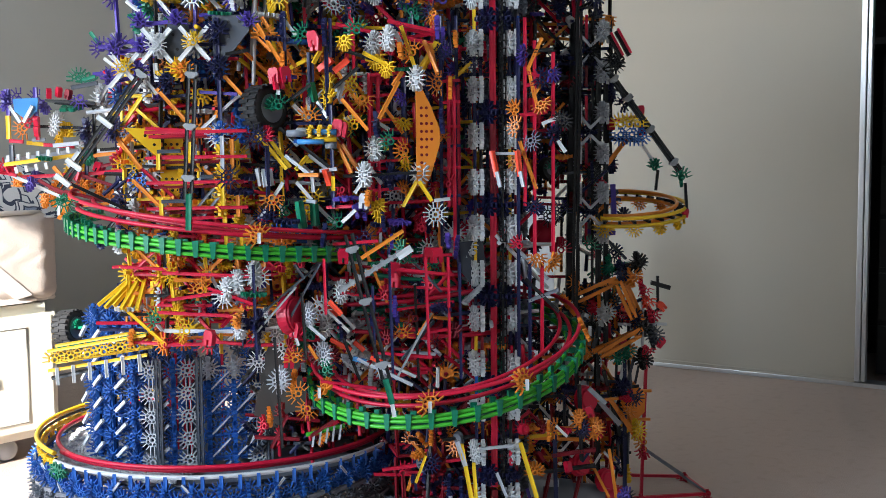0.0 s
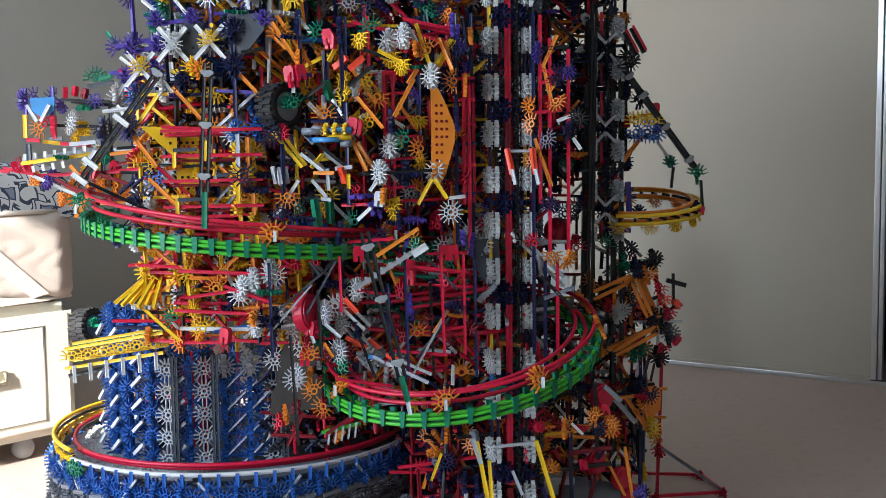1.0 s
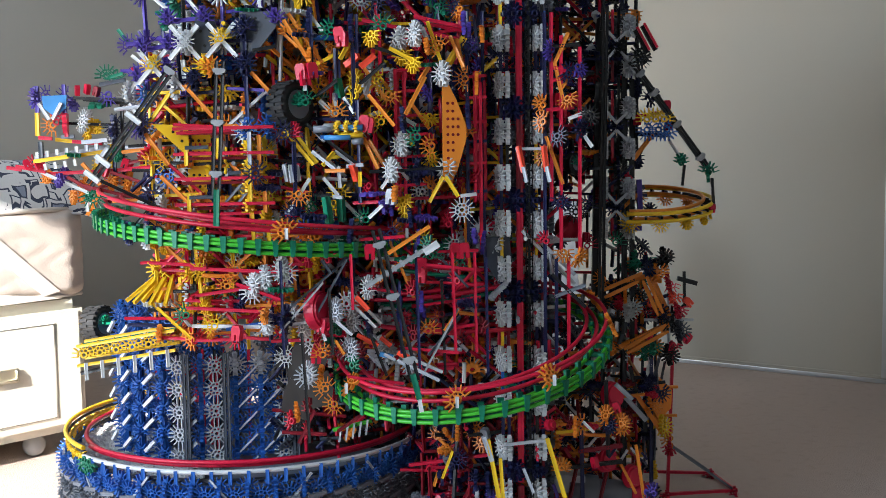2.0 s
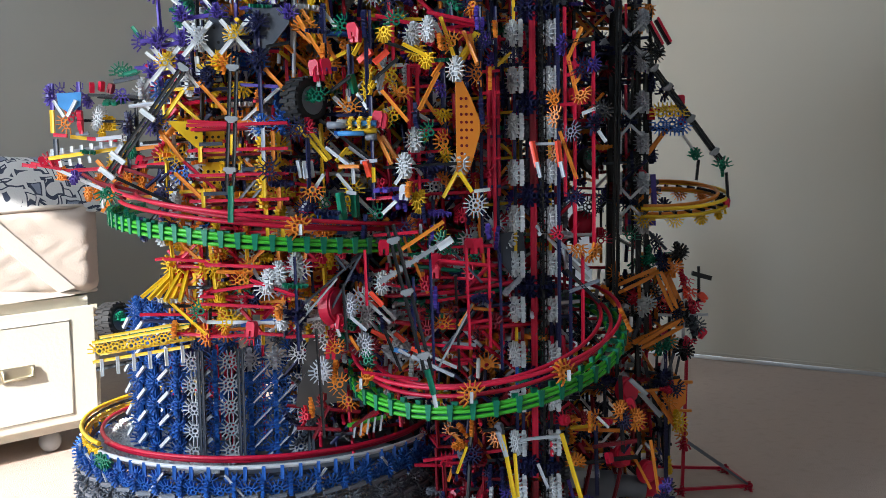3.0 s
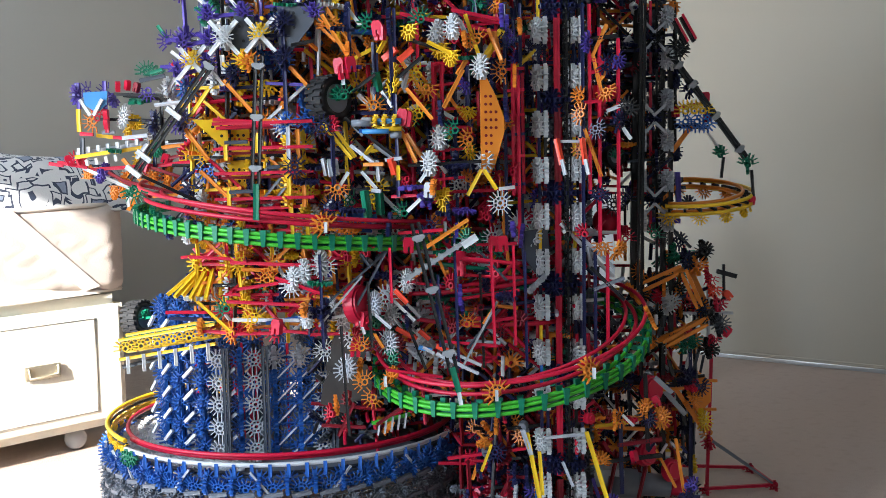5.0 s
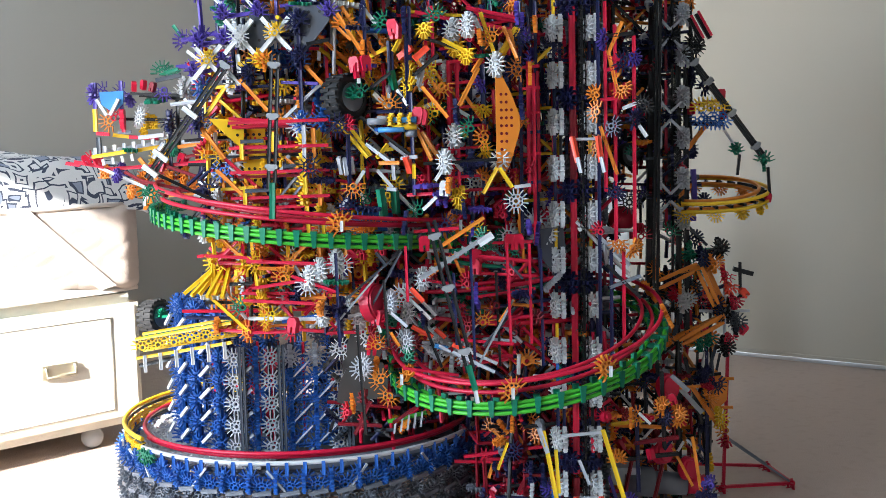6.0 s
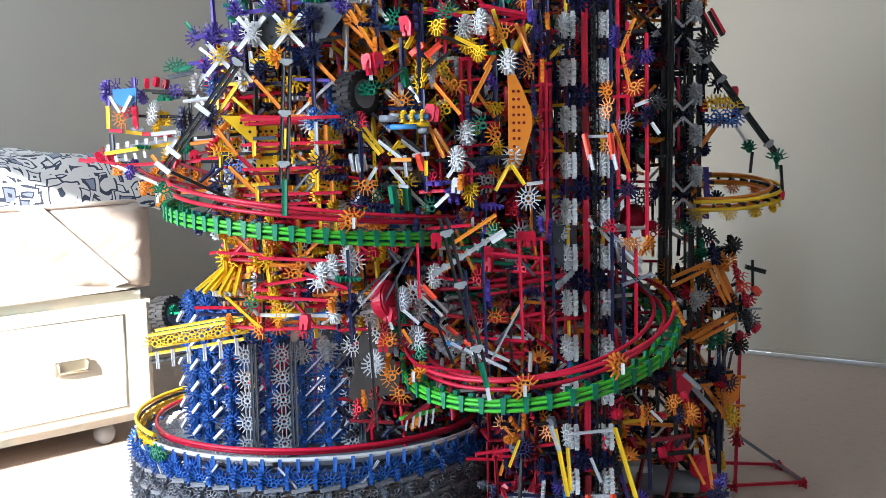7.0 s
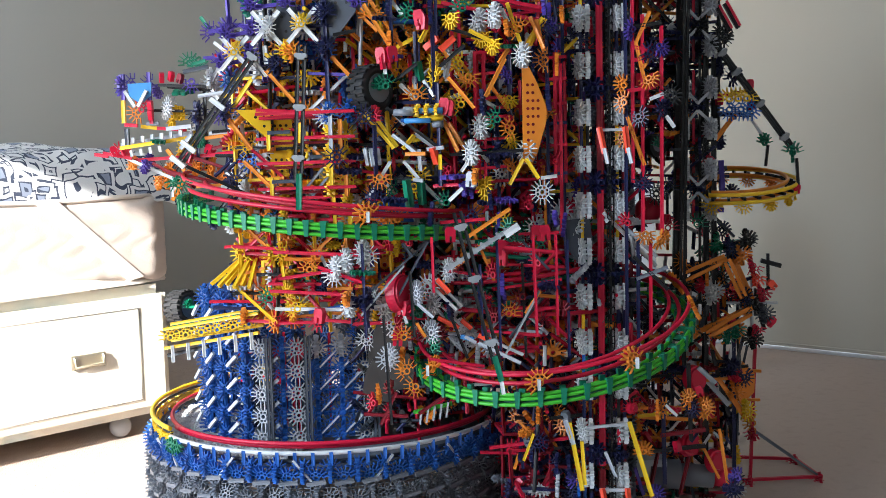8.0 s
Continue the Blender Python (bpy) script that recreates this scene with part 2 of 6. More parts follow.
def clip(parent, color, at, way=(0, 0, 1), size=1.0):
    ob = new("clip", clip_mesh(color))
    ob.parent = parent
    z = Vector(way).normalized()
    x = Vector((0, 1, 0)).cross(z).normalized()
    turn = Matrix((x, z.cross(x), z)).transposed()
    ob.matrix_basis = Matrix.LocRotScale(at, turn.to_quaternion(), (size, size, size))
    return ob


def hinge_mesh(color):
    """A small open block with two cheeks and a bar."""
    key = color + "hinge"
    if key not in _blocks:
        bm = bmesh.new()
        prism(bm, [(-0.008, -0.014), (-0.002, -0.014), (-0.002, -0.004), (0.002, -0.004), (0.002, -0.014), (0.008, -0.014), (0.009, 0.006), (0.006, 0.012), (-0.006, 0.012), (-0.009, 0.006)], 0.012)
        _blocks[key] = mesh_of("hinge", bm, PLASTIC[color])
    return _blocks[key]


def hinge(parent, color, at, turn=(0, 0, 0), size=1.0):
    ob = new(color + "_hinge", hinge_mesh(color))
    ob.parent = parent
    ob.matrix_basis = pose(*at, *turn) @ Matrix.Scale(size * 0.78, 4)
    return ob


def struts(parent, a, b, clips, color="black", clip_color="pewter", gap=0.0048):
    """Two long rods side by side, held by clips at the given shares of their length."""
    a, b = Vector(a), Vector(b)
    side = (b - a).cross(Vector((0, 1, 0))).normalized() * gap
    for s in (-1, 1):
        rod(parent, color, a + s * side, b + s * side)
    for c in clips:
        clip(parent, clip_color, a.lerp(b, c) + Vector((0, -0.003, 0)), b - a, 0.74)


def lattice(parent, origin, cells, cell, turn, rng, upright, across, slant, joints, p_across=0.6, p_slant=0.25, p_joint=0.8, p_up=0.85, wobble=0.004):
    """A scaffold of uprights, cross rods, slanting rods and connectors at its nodes."""
    nx, ny, nz = cells
    m = Matrix.Translation(origin) @ Matrix.Rotation(radians(turn), 4, "Z")

    def node(i, j, k):
        return m @ Vector((i * cell[0], j * cell[1], k * cell[2]))

    ways = [(m.to_3x3() @ Vector(w)) for w in ((0, -1, 0), (1, 0, 0), (0, 0, 1), (0.7, -0.7, 0))]
    for i in range(nx + 1):
        for j in range(ny + 1):
            face = 1.0 if (j == 0 or i in (0, nx)) else 0.72
            col = rng.choice(upright)
            for k in range(nz + 1):
                p = node(i, j, k) + Vector([rng.uniform(-wobble, wobble) for _ in range(3)])
                if rng.random() < 0.06:
                    col = rng.choice(upright)
                if is_open(parent.location + p):
                    continue
                if k < nz and rng.random() < p_up * face:
                    rod(parent, col, p, node(i, j, k + 1))
                if i < nx and rng.random() < p_across * face:
                    rod(parent, rng.choice(across), p, node(i + 1, j, k))
                if j < ny and rng.random() < p_across * 0.6 * face:
                    rod(parent, rng.choice(across), p, node(i, j + 1, k))
                if rng.random() < p_slant * face:
                    di, dk = rng.choice(((1, 1), (-1, 1), (1, -1)))
                    if 0 <= i + di <= nx and 0 <= k + dk <= nz:
                        rod(parent, rng.choice(slant), p, node(i + di, max(0, j - rng.choice((0, 0, 1))), k + dk))
                if rng.random() < p_joint * face:
                    w = ways[rng.choice((0, 0, 1, 2, 3, 3))]
                    connector(parent, rng.choice(joints), p, w + Vector([rng.uniform(-0.15, 0.15) for _ in range(3)]), rng.choice((0, 45, 90, 135, 180, 270)))
                    if rng.random() < 0.3:
                        connector(parent, rng.choice(joints), p, ways[rng.choice((1, 2))], rng.choice((0, 90, 180)))


def ring_point(c, r, a, tilt_x=0.0, tilt_y=0.0, dr=0.0, dz=0.0):
    """A point of a tilted circle; a in degrees, 270 towards the viewer."""
    x, y = math.cos(radians(a)), math.sin(radians(a))
    return Vector((c[0] + (r + dr) * x, c[1] + (r + dr) * y, c[2] + dz + tilt_x * x + tilt_y * y))


def ring_track(name, label, c, r, a0, a1, rails, tie_color, ties, tilt=(0, 0), group=""):
    """A curved ball track: rails (colour, radial offset, height, thickness, name, rise along it) and clip ties across."""
    t = thing(name, label, "toy track", c, group)
    steps = max(8, int(abs(a1 - a0) / 5))
    for color, dr, dz, th, nm, *rise in rails:
        bm = bmesh.new()
        tube(bm, [ring_point((0, 0, 0), r, a0 + (a1 - a0) * i / steps, *tilt, dr, dz + sum(rise) * i / steps) for i in range(steps + 1)], th, 7)
        part(nm, bm, PLASTIC[color], t)
    bm = bmesh.new()
    prism(bm, [(-0.017, -0.017), (0.015, -0.012), (0.015, 0.006), (0.009, 0.006), (0.009, -0.006), (-0.009, -0.006), (-0.009, 0.006), (-0.018, 0.008)], 0.0105)
    for v in bm.verts:
        v.co.y *= 0.82 + 16 * v.co.z
    me = mesh_of("tie", bm, PLASTIC[tie_color])
    for i in range(ties):
        a = a0 + (a1 - a0) * (i + 0.5) / ties
        ob = new("tie", me)
        ob.parent = t
        ob.matrix_basis = Matrix.Translation(ring_point((0, 0, 0), r, a, *tilt)) @ Matrix.Rotation(radians(a), 4, "Z") @ Matrix.Scale(-1, 4, (1, 0, 0))
    return t


# ---- room ----


def slab(name, lo, hi, mat, label, category, parent=None):
    """A straight piece of the room, given in room axes."""
    bm = bmesh.new()
    box(bm, lo, hi)
    ob = part(name, bm, mat, parent)
    if parent is None:
        ob.matrix_basis = ROOM_TURN
        tagged(ob, label, category, kind="structure")
    return ob


A0, A1, B0, B1 = WINDOW_WALL, WARDROBE, NEAR_WALL, GREY_WALL
slab("floor", (A0 - 0.2, B0 - 0.2, -0.1), (A1 + 0.8, B1 + 0.2, 0), CARPET, "pinkish beige cut-pile carpet floor", "floor")
slab("ceiling", (A0 - 0.2, B0 - 0.2, CEILING), (A1 + 0.8, B1 + 0.2, CEILING + 0.1), WHITE_PAINT, "plain white painted ceiling", "ceiling")
slab("wall_north", (A0 - 0.2, B1, 0), (A1 + 0.8, B1 + 0.15, CEILING), GREY_PAINT, "plain grey painted wall behind the bed", "wall")
slab("wall_south", (A0 - 0.2, B0 - 0.15, 0), (A1 + 0.8, B0, CEILING), WHITE_PAINT, "plain white painted wall", "wall")
slab("wall_east", (A1 + 0.65, B0, 0), (A1 + 0.8, B1, CEILING), WHITE_PAINT, "plain wall at the back of the wardrobe", "wall")
bm = bmesh.new()
box(bm, (A0 - 0.15, B0, 0), (A0, WIN_B0, CEILING))
box(bm, (A0 - 0.15, WIN_B1, 0), (A0, B1, CEILING))
box(bm, (A0 - 0.15, WIN_B0, 0), (A0, WIN_B1, WIN_Z0))
box(bm, (A0 - 0.15, WIN_B0, WIN_Z1), (A0, WIN_B1, CEILING))
ob = part("wall_west", bm, WHITE_PAINT)
ob.matrix_basis = ROOM_TURN
tagged(ob, "white painted wall with a window opening", "wall", kind="structure")


def wardrobe():
    """Sliding cream doors in aluminium frames, one bay standing open on shelves coloured near black for its shade."""
    w = thing("wardrobe", "fitted wardrobe with cream sliding doors in aluminium frames", "wardrobe")
    w.matrix_basis = ROOM_TURN @ pose(A1, 0, 0)
    edge = 0.703

    def piece(name, lo, hi, mat, label="", parent=w, bevel=0.002):
        bm = bmesh.new()
        box(bm, lo, hi, None, bevel)
        return part(name, bm, mat, parent, label)

    piece("floor_track", (0.022, B0, 0.0), (0.085, B1, 0.010), ALUMINIUM, "ridged aluminium floor track")
    piece("track_lip", (0.006, B0, 0.0), (0.014, B1, 0.013), ALUMINIUM)
    piece("head_track", (-0.03, B0, 2.36), (0.09, B1, 2.42), ALUMINIUM)
    piece("bulkhead", (-0.03, B0, 2.42), (0.06, B1, CEILING), CREAM)
    d = piece("sliding_door", (0.0, edge + 0.022, 0.016), (0.014, edge + 1.85, 2.36), CREAM, "plain cream sliding door panel")
    piece("door_stile", (-0.012, edge + 0.006, 0.020), (0.02, edge + 0.022, 2.36), ALUMINIUM, "", d)
    piece("door_stile", (-0.006, edge - 0.008, 0.020), (0.02, edge + 0.004, 2.36), ALUMINIUM, "", d)
    piece("door_stile", (-0.010, edge + 1.85, 0.025), (0.02, edge + 1.89, 2.36), ALUMINIUM, "", d)
    piece("bottom_rail", (-0.003, edge + 0.022, 0.015), (0.016, edge + 1.85, 0.026), CREAM, "", d)
    d = piece("sliding_door", (0.04, edge + 1.75, 0.03), (0.055, B1 - 0.01, 2.36), CREAM)
    piece("door_stile", (0.03, edge + 1.71, 0.025), (0.06, edge + 1.75, 2.36), ALUMINIUM, "", d)
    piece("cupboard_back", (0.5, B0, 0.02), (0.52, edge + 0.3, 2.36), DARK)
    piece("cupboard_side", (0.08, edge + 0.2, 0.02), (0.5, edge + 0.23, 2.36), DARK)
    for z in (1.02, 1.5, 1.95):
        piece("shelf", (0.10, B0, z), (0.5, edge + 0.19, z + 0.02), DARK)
    piece("sliding_door", (0.04, B0 + 0.01, 0.03), (0.055, -0.6, 2.36), CREAM)


wardrobe()


def storage_stack(b, n):
    """A narrow stack of dark drawers with pale grips, standing in the open bay."""
    t = thing("drawer_stack", "narrow stack of dark plastic drawers with grey grips", "drawers", group="drawers in the wardrobe")
    t.matrix_basis = ROOM_TURN @ pose(A1 + 0.13, b, 0.0)
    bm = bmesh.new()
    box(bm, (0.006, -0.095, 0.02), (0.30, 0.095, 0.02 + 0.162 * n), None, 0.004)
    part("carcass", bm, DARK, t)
    for k in range(n):
        bm = bmesh.new()
        box(bm, (-0.012, -0.09, 0.027 + 0.162 * k), (0.004, 0.09, 0.172 + 0.162 * k), None, 0.004)
        d = part("drawer", bm, PLASTIC["black"], t)
        bm = bmesh.new()
        box(bm, (-0.024, -0.055, 0.130 + 0.162 * k), (-0.013, 0.055, 0.152 + 0.162 * k), None, 0.003)
        part("grip", bm, PLASTIC["grey"], d, "pale grey moulded grip")


for b in (0.60, 0.385, 0.17):
    storage_stack(b, 6)


def bag():
    bm = bmesh.new()
    bmesh.ops.create_icosphere(bm, subdivisions=4, radius=0.1)
    for v in bm.verts:
        k = 1 + 0.22 * noise.noise(v.co * 14) + 0.08 * noise.noise(v.co * 45)
        v.co = Vector((v.co.x * 0.9 * k, v.co.y * k, v.co.z * 0.9 * k))
    lo = min(v.co.z for v in bm.verts)
    ob = part("plastic_bag", bm, PLASTIC["green"], None, "", True)
    ob.matrix_basis = ROOM_TURN @ pose(A1 + 0.24, 0.60, 1.04 - lo)
    tagged(ob, "crumpled green plastic bag on a wardrobe shelf", "bag")


bag()


def window():
    w = thing("window_1", "white framed window letting in the sun", "window", kind="structure")
    w.matrix_basis = ROOM_TURN @ pose(A0, 0, 0)
    for nm, lo, hi in (("window_sill", (-0.14, WIN_B0 - 0.05, WIN_Z0 - 0.03), (0.06, WIN_B1 + 0.05, WIN_Z0 - 0.002)),
                       ("window_frame", (-0.12, WIN_B0, WIN_Z0), (-0.06, WIN_B0 + 0.04, WIN_Z1)), ("window_frame", (-0.12, WIN_B1 - 0.04, WIN_Z0), (-0.06, WIN_B1, WIN_Z1)),
                       ("window_frame", (-0.12, WIN_B0 + 0.04, WIN_Z1 - 0.04), (-0.06, WIN_B1 - 0.04, WIN_Z1)), ("window_frame", (-0.12, WIN_B0 + 0.04, WIN_Z0), (-0.06, WIN_B1 - 0.04, WIN_Z0 + 0.04))):
        bm = bmesh.new()
        box(bm, lo, hi, None, 0.003)
        part(nm, bm, WHITE_PAINT, w)


window()

# ---- bed ----


def bed():
    corner = (-0.793, 2.500, 0.059)
    b = thing("divan_bed", "pale divan bed base with a drawer and quilted mattress", "bed")
    # local x runs back along the bed, local y into its width
    b.matrix_basis = pose(corner[0], corner[1], 0, 0, 0, 228)
    L, W = 1.9, 0.90

    def soft(bm, lo, hi, r, seg=5):
        box(bm, lo, hi)
        bmesh.ops.bevel(bm, geom=bm.edges[:], offset=r, segments=seg, affect="EDGES")

    bm = bmesh.new()
    soft(bm, (-0.010, -W, 0.055), (L, 0, 0.366), 0.024, 6)
    base = part("divan_base", bm, DIVAN, b, "cream cloth-covered divan base with faint teal stains")
    bm = bmesh.new()
    box(bm, (0.075, -0.004, 0.095), (0.86, 0.0025, 0.318), None, 0.002)
    d = part("drawer", bm, DIVAN, b, "wide cloth-covered drawer front")
    bm = bmesh.new()
    tube(bm, [(0.078, 0.002, 0.098), (0.078, 0.002, 0.315), (0.857, 0.002, 0.315), (0.857, 0.002, 0.098)], 0.0014, 6, True)
    part("piping", bm, TAPE, d)
    h = bmesh.new()
    box(h, (0.168, 0.006, 0.196), (0.252, 0.010, 0.228), None, 0.003)
    hp = part("handle", h, BRASS, d, "small brass drop handle")
    h = bmesh.new()
    tube(h, [(0.176, 0.008, 0.224), (0.176, 0.013, 0.222), (0.176, 0.014, 0.203), (0.244, 0.014, 0.203), (0.244, 0.013, 0.222), (0.244, 0.008, 0.224)], 0.0026, 7)
    part("bail", h, BRASS, hp)
    for x, y in ((0.10, -0.07), (L - 0.1, -0.07), (0.10, -W + 0.07), (L - 0.1, -W + 0.07)):
        c = bmesh.new()
        bmesh.ops.create_uvsphere(c, u_segments=16, v_segments=10, radius=0.026, matrix=pose(x, y, 0.0265))
        box(c, (x - 0.008, y - 0.008, 0.03), (x + 0.008, y + 0.008, 0.06))
        part("caster", c, CASTER, b, "grey ball caster", True)
    return b


def mattress(b):
    L, W = 1.9, 0.90
    m = thing("mattress", "quilted pale mattress with taped edges and a handle strap", "mattress")
    m.matrix_basis = b.matrix_basis @ pose(-0.028, -0.014, 0.368)
    bm = bmesh.new()
    # one closed quilted cushion: rings of a rounded box, with the quilting pressed into the long side
    nx, nz = 260, 36
    H = 0.212
    grid = []
    for k in range(nz + 1):
        z = H * k / nz
        edge = min(z, H - z)
        inset = 0.020 * (1 - min(1, edge / 0.03)) ** 2
        row = []
        for i in range(nx + 1):
            x = L * i / nx
            cx = min(x, L - x)
            round_in = 0.03 * (1 - min(1, cx / 0.06)) ** 2
            q = math.sin(x * 46 + 1.7 * math.sin(z * 60)) * math.sin(z * 70 + 0.9 * math.sin(x * 30))
            puff = 0.0028 * abs(q) ** 0.4 * min(1, edge / 0.03)
            sag = 0.008 * math.sin(x * 5.0)
            row.append(bm.verts.new((x, -inset - round_in + puff, z + sag * (1 - z / H) * 0.4)))
        grid.append(row)
    for k in range(nz):
        for i in range(nx):
            bm.faces.new((grid[k][i], grid[k][i + 1], grid[k + 1][i + 1], grid[k + 1][i])).smooth = True
    back = [[bm.verts.new((r[i].co.x, -W, r[i].co.z)) for i in range(nx + 1)] for r in (grid[0], grid[-1])]
    for i in range(nx):
        bm.faces.new((grid[-1][i], grid[-1][i + 1], back[1][i + 1], back[1][i]))
        bm.faces.new((back[0][i], back[0][i + 1], grid[0][i + 1], grid[0][i]))
        bm.faces.new((back[1][i], back[1][i + 1], back[0][i + 1], back[0][i]))
    for i in (0, nx):
        bm.faces.new([grid[k][i] for k in range(nz + 1)] + [back[1][i], back[0][i]])
    bmesh.ops.recalc_face_normals(bm, faces=bm.faces[:])
    part("cushion", bm, TICKING, m)
    for z in (0.006, H - 0.006):
        bm = bmesh.new()
        tube(bm, [(0.004 + (L - 0.008) * i / 24, -0.006 - 0.030 * (i in (0, 24)), z + 0.003 * math.sin(i * 1.3)) for i in range(25)], 0.006, 6)
        part("edge_tape", bm, TAPE, m)
    bm = bmesh.new()
    prism(bm, [(0.08, 0.02), (0.12, 0.012), (0.335, 0.205), (0.285, 0.210)], 0.003)
    ob = part("strap", bm, TAPE, m, "wide cloth handle strap running aslant")
    ob.location.y = 0.004
    bm = bmesh.new()
    prism(bm, [(0.08, 0.004), (0.75, -0.006), (0.75, 0.03), (0.30, 0.035), (0.12, 0.012)], 0.008)
    ob = part("strap", bm, TAPE, m)
    ob.location.y = 0.006
    return m


BED = bed()
mattress(BED)


def bedding(b):
    """A folded, stuffed cover lying on the mattress and hanging a little over its end and side."""
    bm = bmesh.new()
    nu, nv = 90, 44
    lo, hi = Vector((-0.075, -0.86, 0)), Vector((1.5, -0.030, 0))
    top, under = [], []
    for i in range(nu + 1):
        rt, ru = [], []
        for j in range(nv + 1):
            s, t = i / nu, j / nv
            x, y = lo.x + (hi.x - lo.x) * s, lo.y + (hi.y - lo.y) * t
            e = min(1, min(s * 1.57, (1 - s) * 1.57, t * 0.9, (1 - t) * 0.9) / 0.13)
            h = 0.108 * math.sqrt(max(0, 1 - (1 - e) ** 2))
            w = noise.noise(Vector((x * 5, y * 5, 0.3))) * 0.022 + noise.noise(Vector((x * 16, y * 11, 1.3))) * 0.008
            droop = -0.020 * max(0, (y + 0.07) / 0.04) if y > -0.07 else 0.0
            droop += -0.02 * max(0, (-0.03 - x) / 0.045) if x < -0.03 else 0
            rt.append(bm.verts.new((x, y, 0.012 + h + w * e + droop)))
            ru.append(bm.verts.new((x, y, 0.006 + droop - 0.004 * e)))
        top.append(rt)
        under.append(ru)
    for i in range(nu):
        for j in range(nv):
            bm.faces.new((top[i][j], top[i + 1][j], top[i + 1][j + 1], top[i][j + 1])).smooth = True
            bm.faces.new((under[i][j + 1], under[i + 1][j + 1], under[i + 1][j], under[i][j]))
    for i in range(nu):
        for j in (0, nv):
            bm.faces.new((top[i][j], top[i + 1][j], under[i + 1][j], under[i][j]))
    for j in range(nv):
        for i in (0, nu):
            bm.faces.new((top[i][j], top[i][j + 1], under[i][j + 1], under[i][j]))
    bmesh.ops.recalc_face_normals(bm, faces=bm.faces[:])
    front = [top[i][nv].co.copy() + Vector((0, 0.003, -0.006)) for i in range(nu + 1)]
    end = [top[0][j].co.copy() + Vector((-0.003, 0, -0.006)) for j in range(nv + 1)]
    ob = part("duvet", bm, COVER)
    for line in (front, end):
        seam = bmesh.new()
        tube(seam, line, 0.004, 6)
        part("seam", seam, COVER, ob)
    ob.matrix_basis = b.matrix_basis @ pose(0, 0, 0.578)
    tagged(ob, "folded white duvet printed with dark blue scrolls on the mattress", "duvet")


bedding(BED)

# ---- loose clutter of pieces ----
LENGTHS = (0.033, 0.033, 0.054, 0.054, 0.086, 0.086, 0.130)


# the ways a connector's flat side looks: along the scaffold's own axes, seldom aslant
SQUARE = ((-0.2, -1, 0), (0.25, -1, 0.05), (1, -0.25, 0), (1, -0.25, 0.05), (0.1, -0.2, 1), (-0.75, -0.7, 0), (-0.6, -0.7, 0.3))

# f: flat side to the room, v: upright edge, h: level edge, d: turned half away
TURNS = {"f": (0.12, -1, 0.06), "v": (1, -0.16, 0), "h": (0.05, -0.16, 1), "d": (-0.85, -0.8, 0.1)}

# spaces in the machine that its builders left open, round the bowl, the big tyre and the ball channel: low and high corner
OPEN_SPACES = [(Vector((-0.275, 1.58, 0.795)), Vector((-0.105, 1.80, 0.868))), (Vector((-0.245, 1.56, 0.725)), Vector((-0.135, 1.72, 0.812))),
               (Vector((-0.13, 1.56, 0.705)), Vector((-0.02, 1.72, 0.742)))]


def is_open(p):
    return any(all(lo[i] < p[i] < hi[i] for i in range(3)) for lo, hi in OPEN_SPACES)


def piece_ways(r):
    """A direction as the pieces stand: mostly square, often aslant."""
    k = r.random()
    if k < 0.3:
        w = Vector((0, 0, 1))
    elif k < 0.55:
        w = Vector((1, 0, 0))
    elif k < 0.7:
        w = Vector((0, 1, 0))
    else:
        w = Vector((r.choice((-1, 1)), r.uniform(-0.6, 0.6), r.choice((-1, 1))))
    return (w + Vector([r.uniform(-0.12, 0.12) for _ in range(3)])).normalized()


def clutter(parent, n, lo, hi, rods, joints, seed):
    """Separate rods and connectors strewn through a block."""
    r = random.Random(seed)
    for _ in range(n):
        p = Vector([r.uniform(lo[i], hi[i]) for i in range(3)])
        w = piece_ways(r)
        length = r.choice(LENGTHS)
        k = r.random()
        if is_open(parent.location + p):
            continue
        if k < 0.62:
            rod(parent, r.choice(rods), p - w * length / 2, p + w * length / 2)
        if k > 0.30:
            f = r.choice(SQUARE)
            connector(parent, r.choice(joints), p + w * length / 2, Vector(f) + Vector([r.uniform(-0.1, 0.1) for _ in range(3)]), r.choice((0, 45, 90, 135, 180, 225, 270)), 0.92)
        elif k < 0.05:
            hinge(parent, r.choice(("red", "grey", "white", "coral")), p, (r.uniform(-40, 40), r.uniform(-40, 40), r.uniform(-90, 90)))


_flat = {}


def flat_arrays(ways):
    if ways not in _flat:
        bm = fan(ways)
        bmesh.ops.triangulate(bm, faces=bm.faces[:])
        bm.verts.index_update()
        _flat[ways] = (np.array([v.co[:] for v in bm.verts]), [[v.index for v in f.verts] for f in bm.faces])
        bm.free()
    return _flat[ways]


ROD_V = np.array([(ROD_R * math.cos(s * math.pi / 3), ROD_R * math.sin(s * math.pi / 3), z) for z in (0, 1) for s in range(6)])
ROD_F = [[s, (s + 1) % 6, 6 + (s + 1) % 6, 6 + s] for s in range(6)] + [[5, 4, 3, 2, 1, 0], [6, 7, 8, 9, 10, 11]]


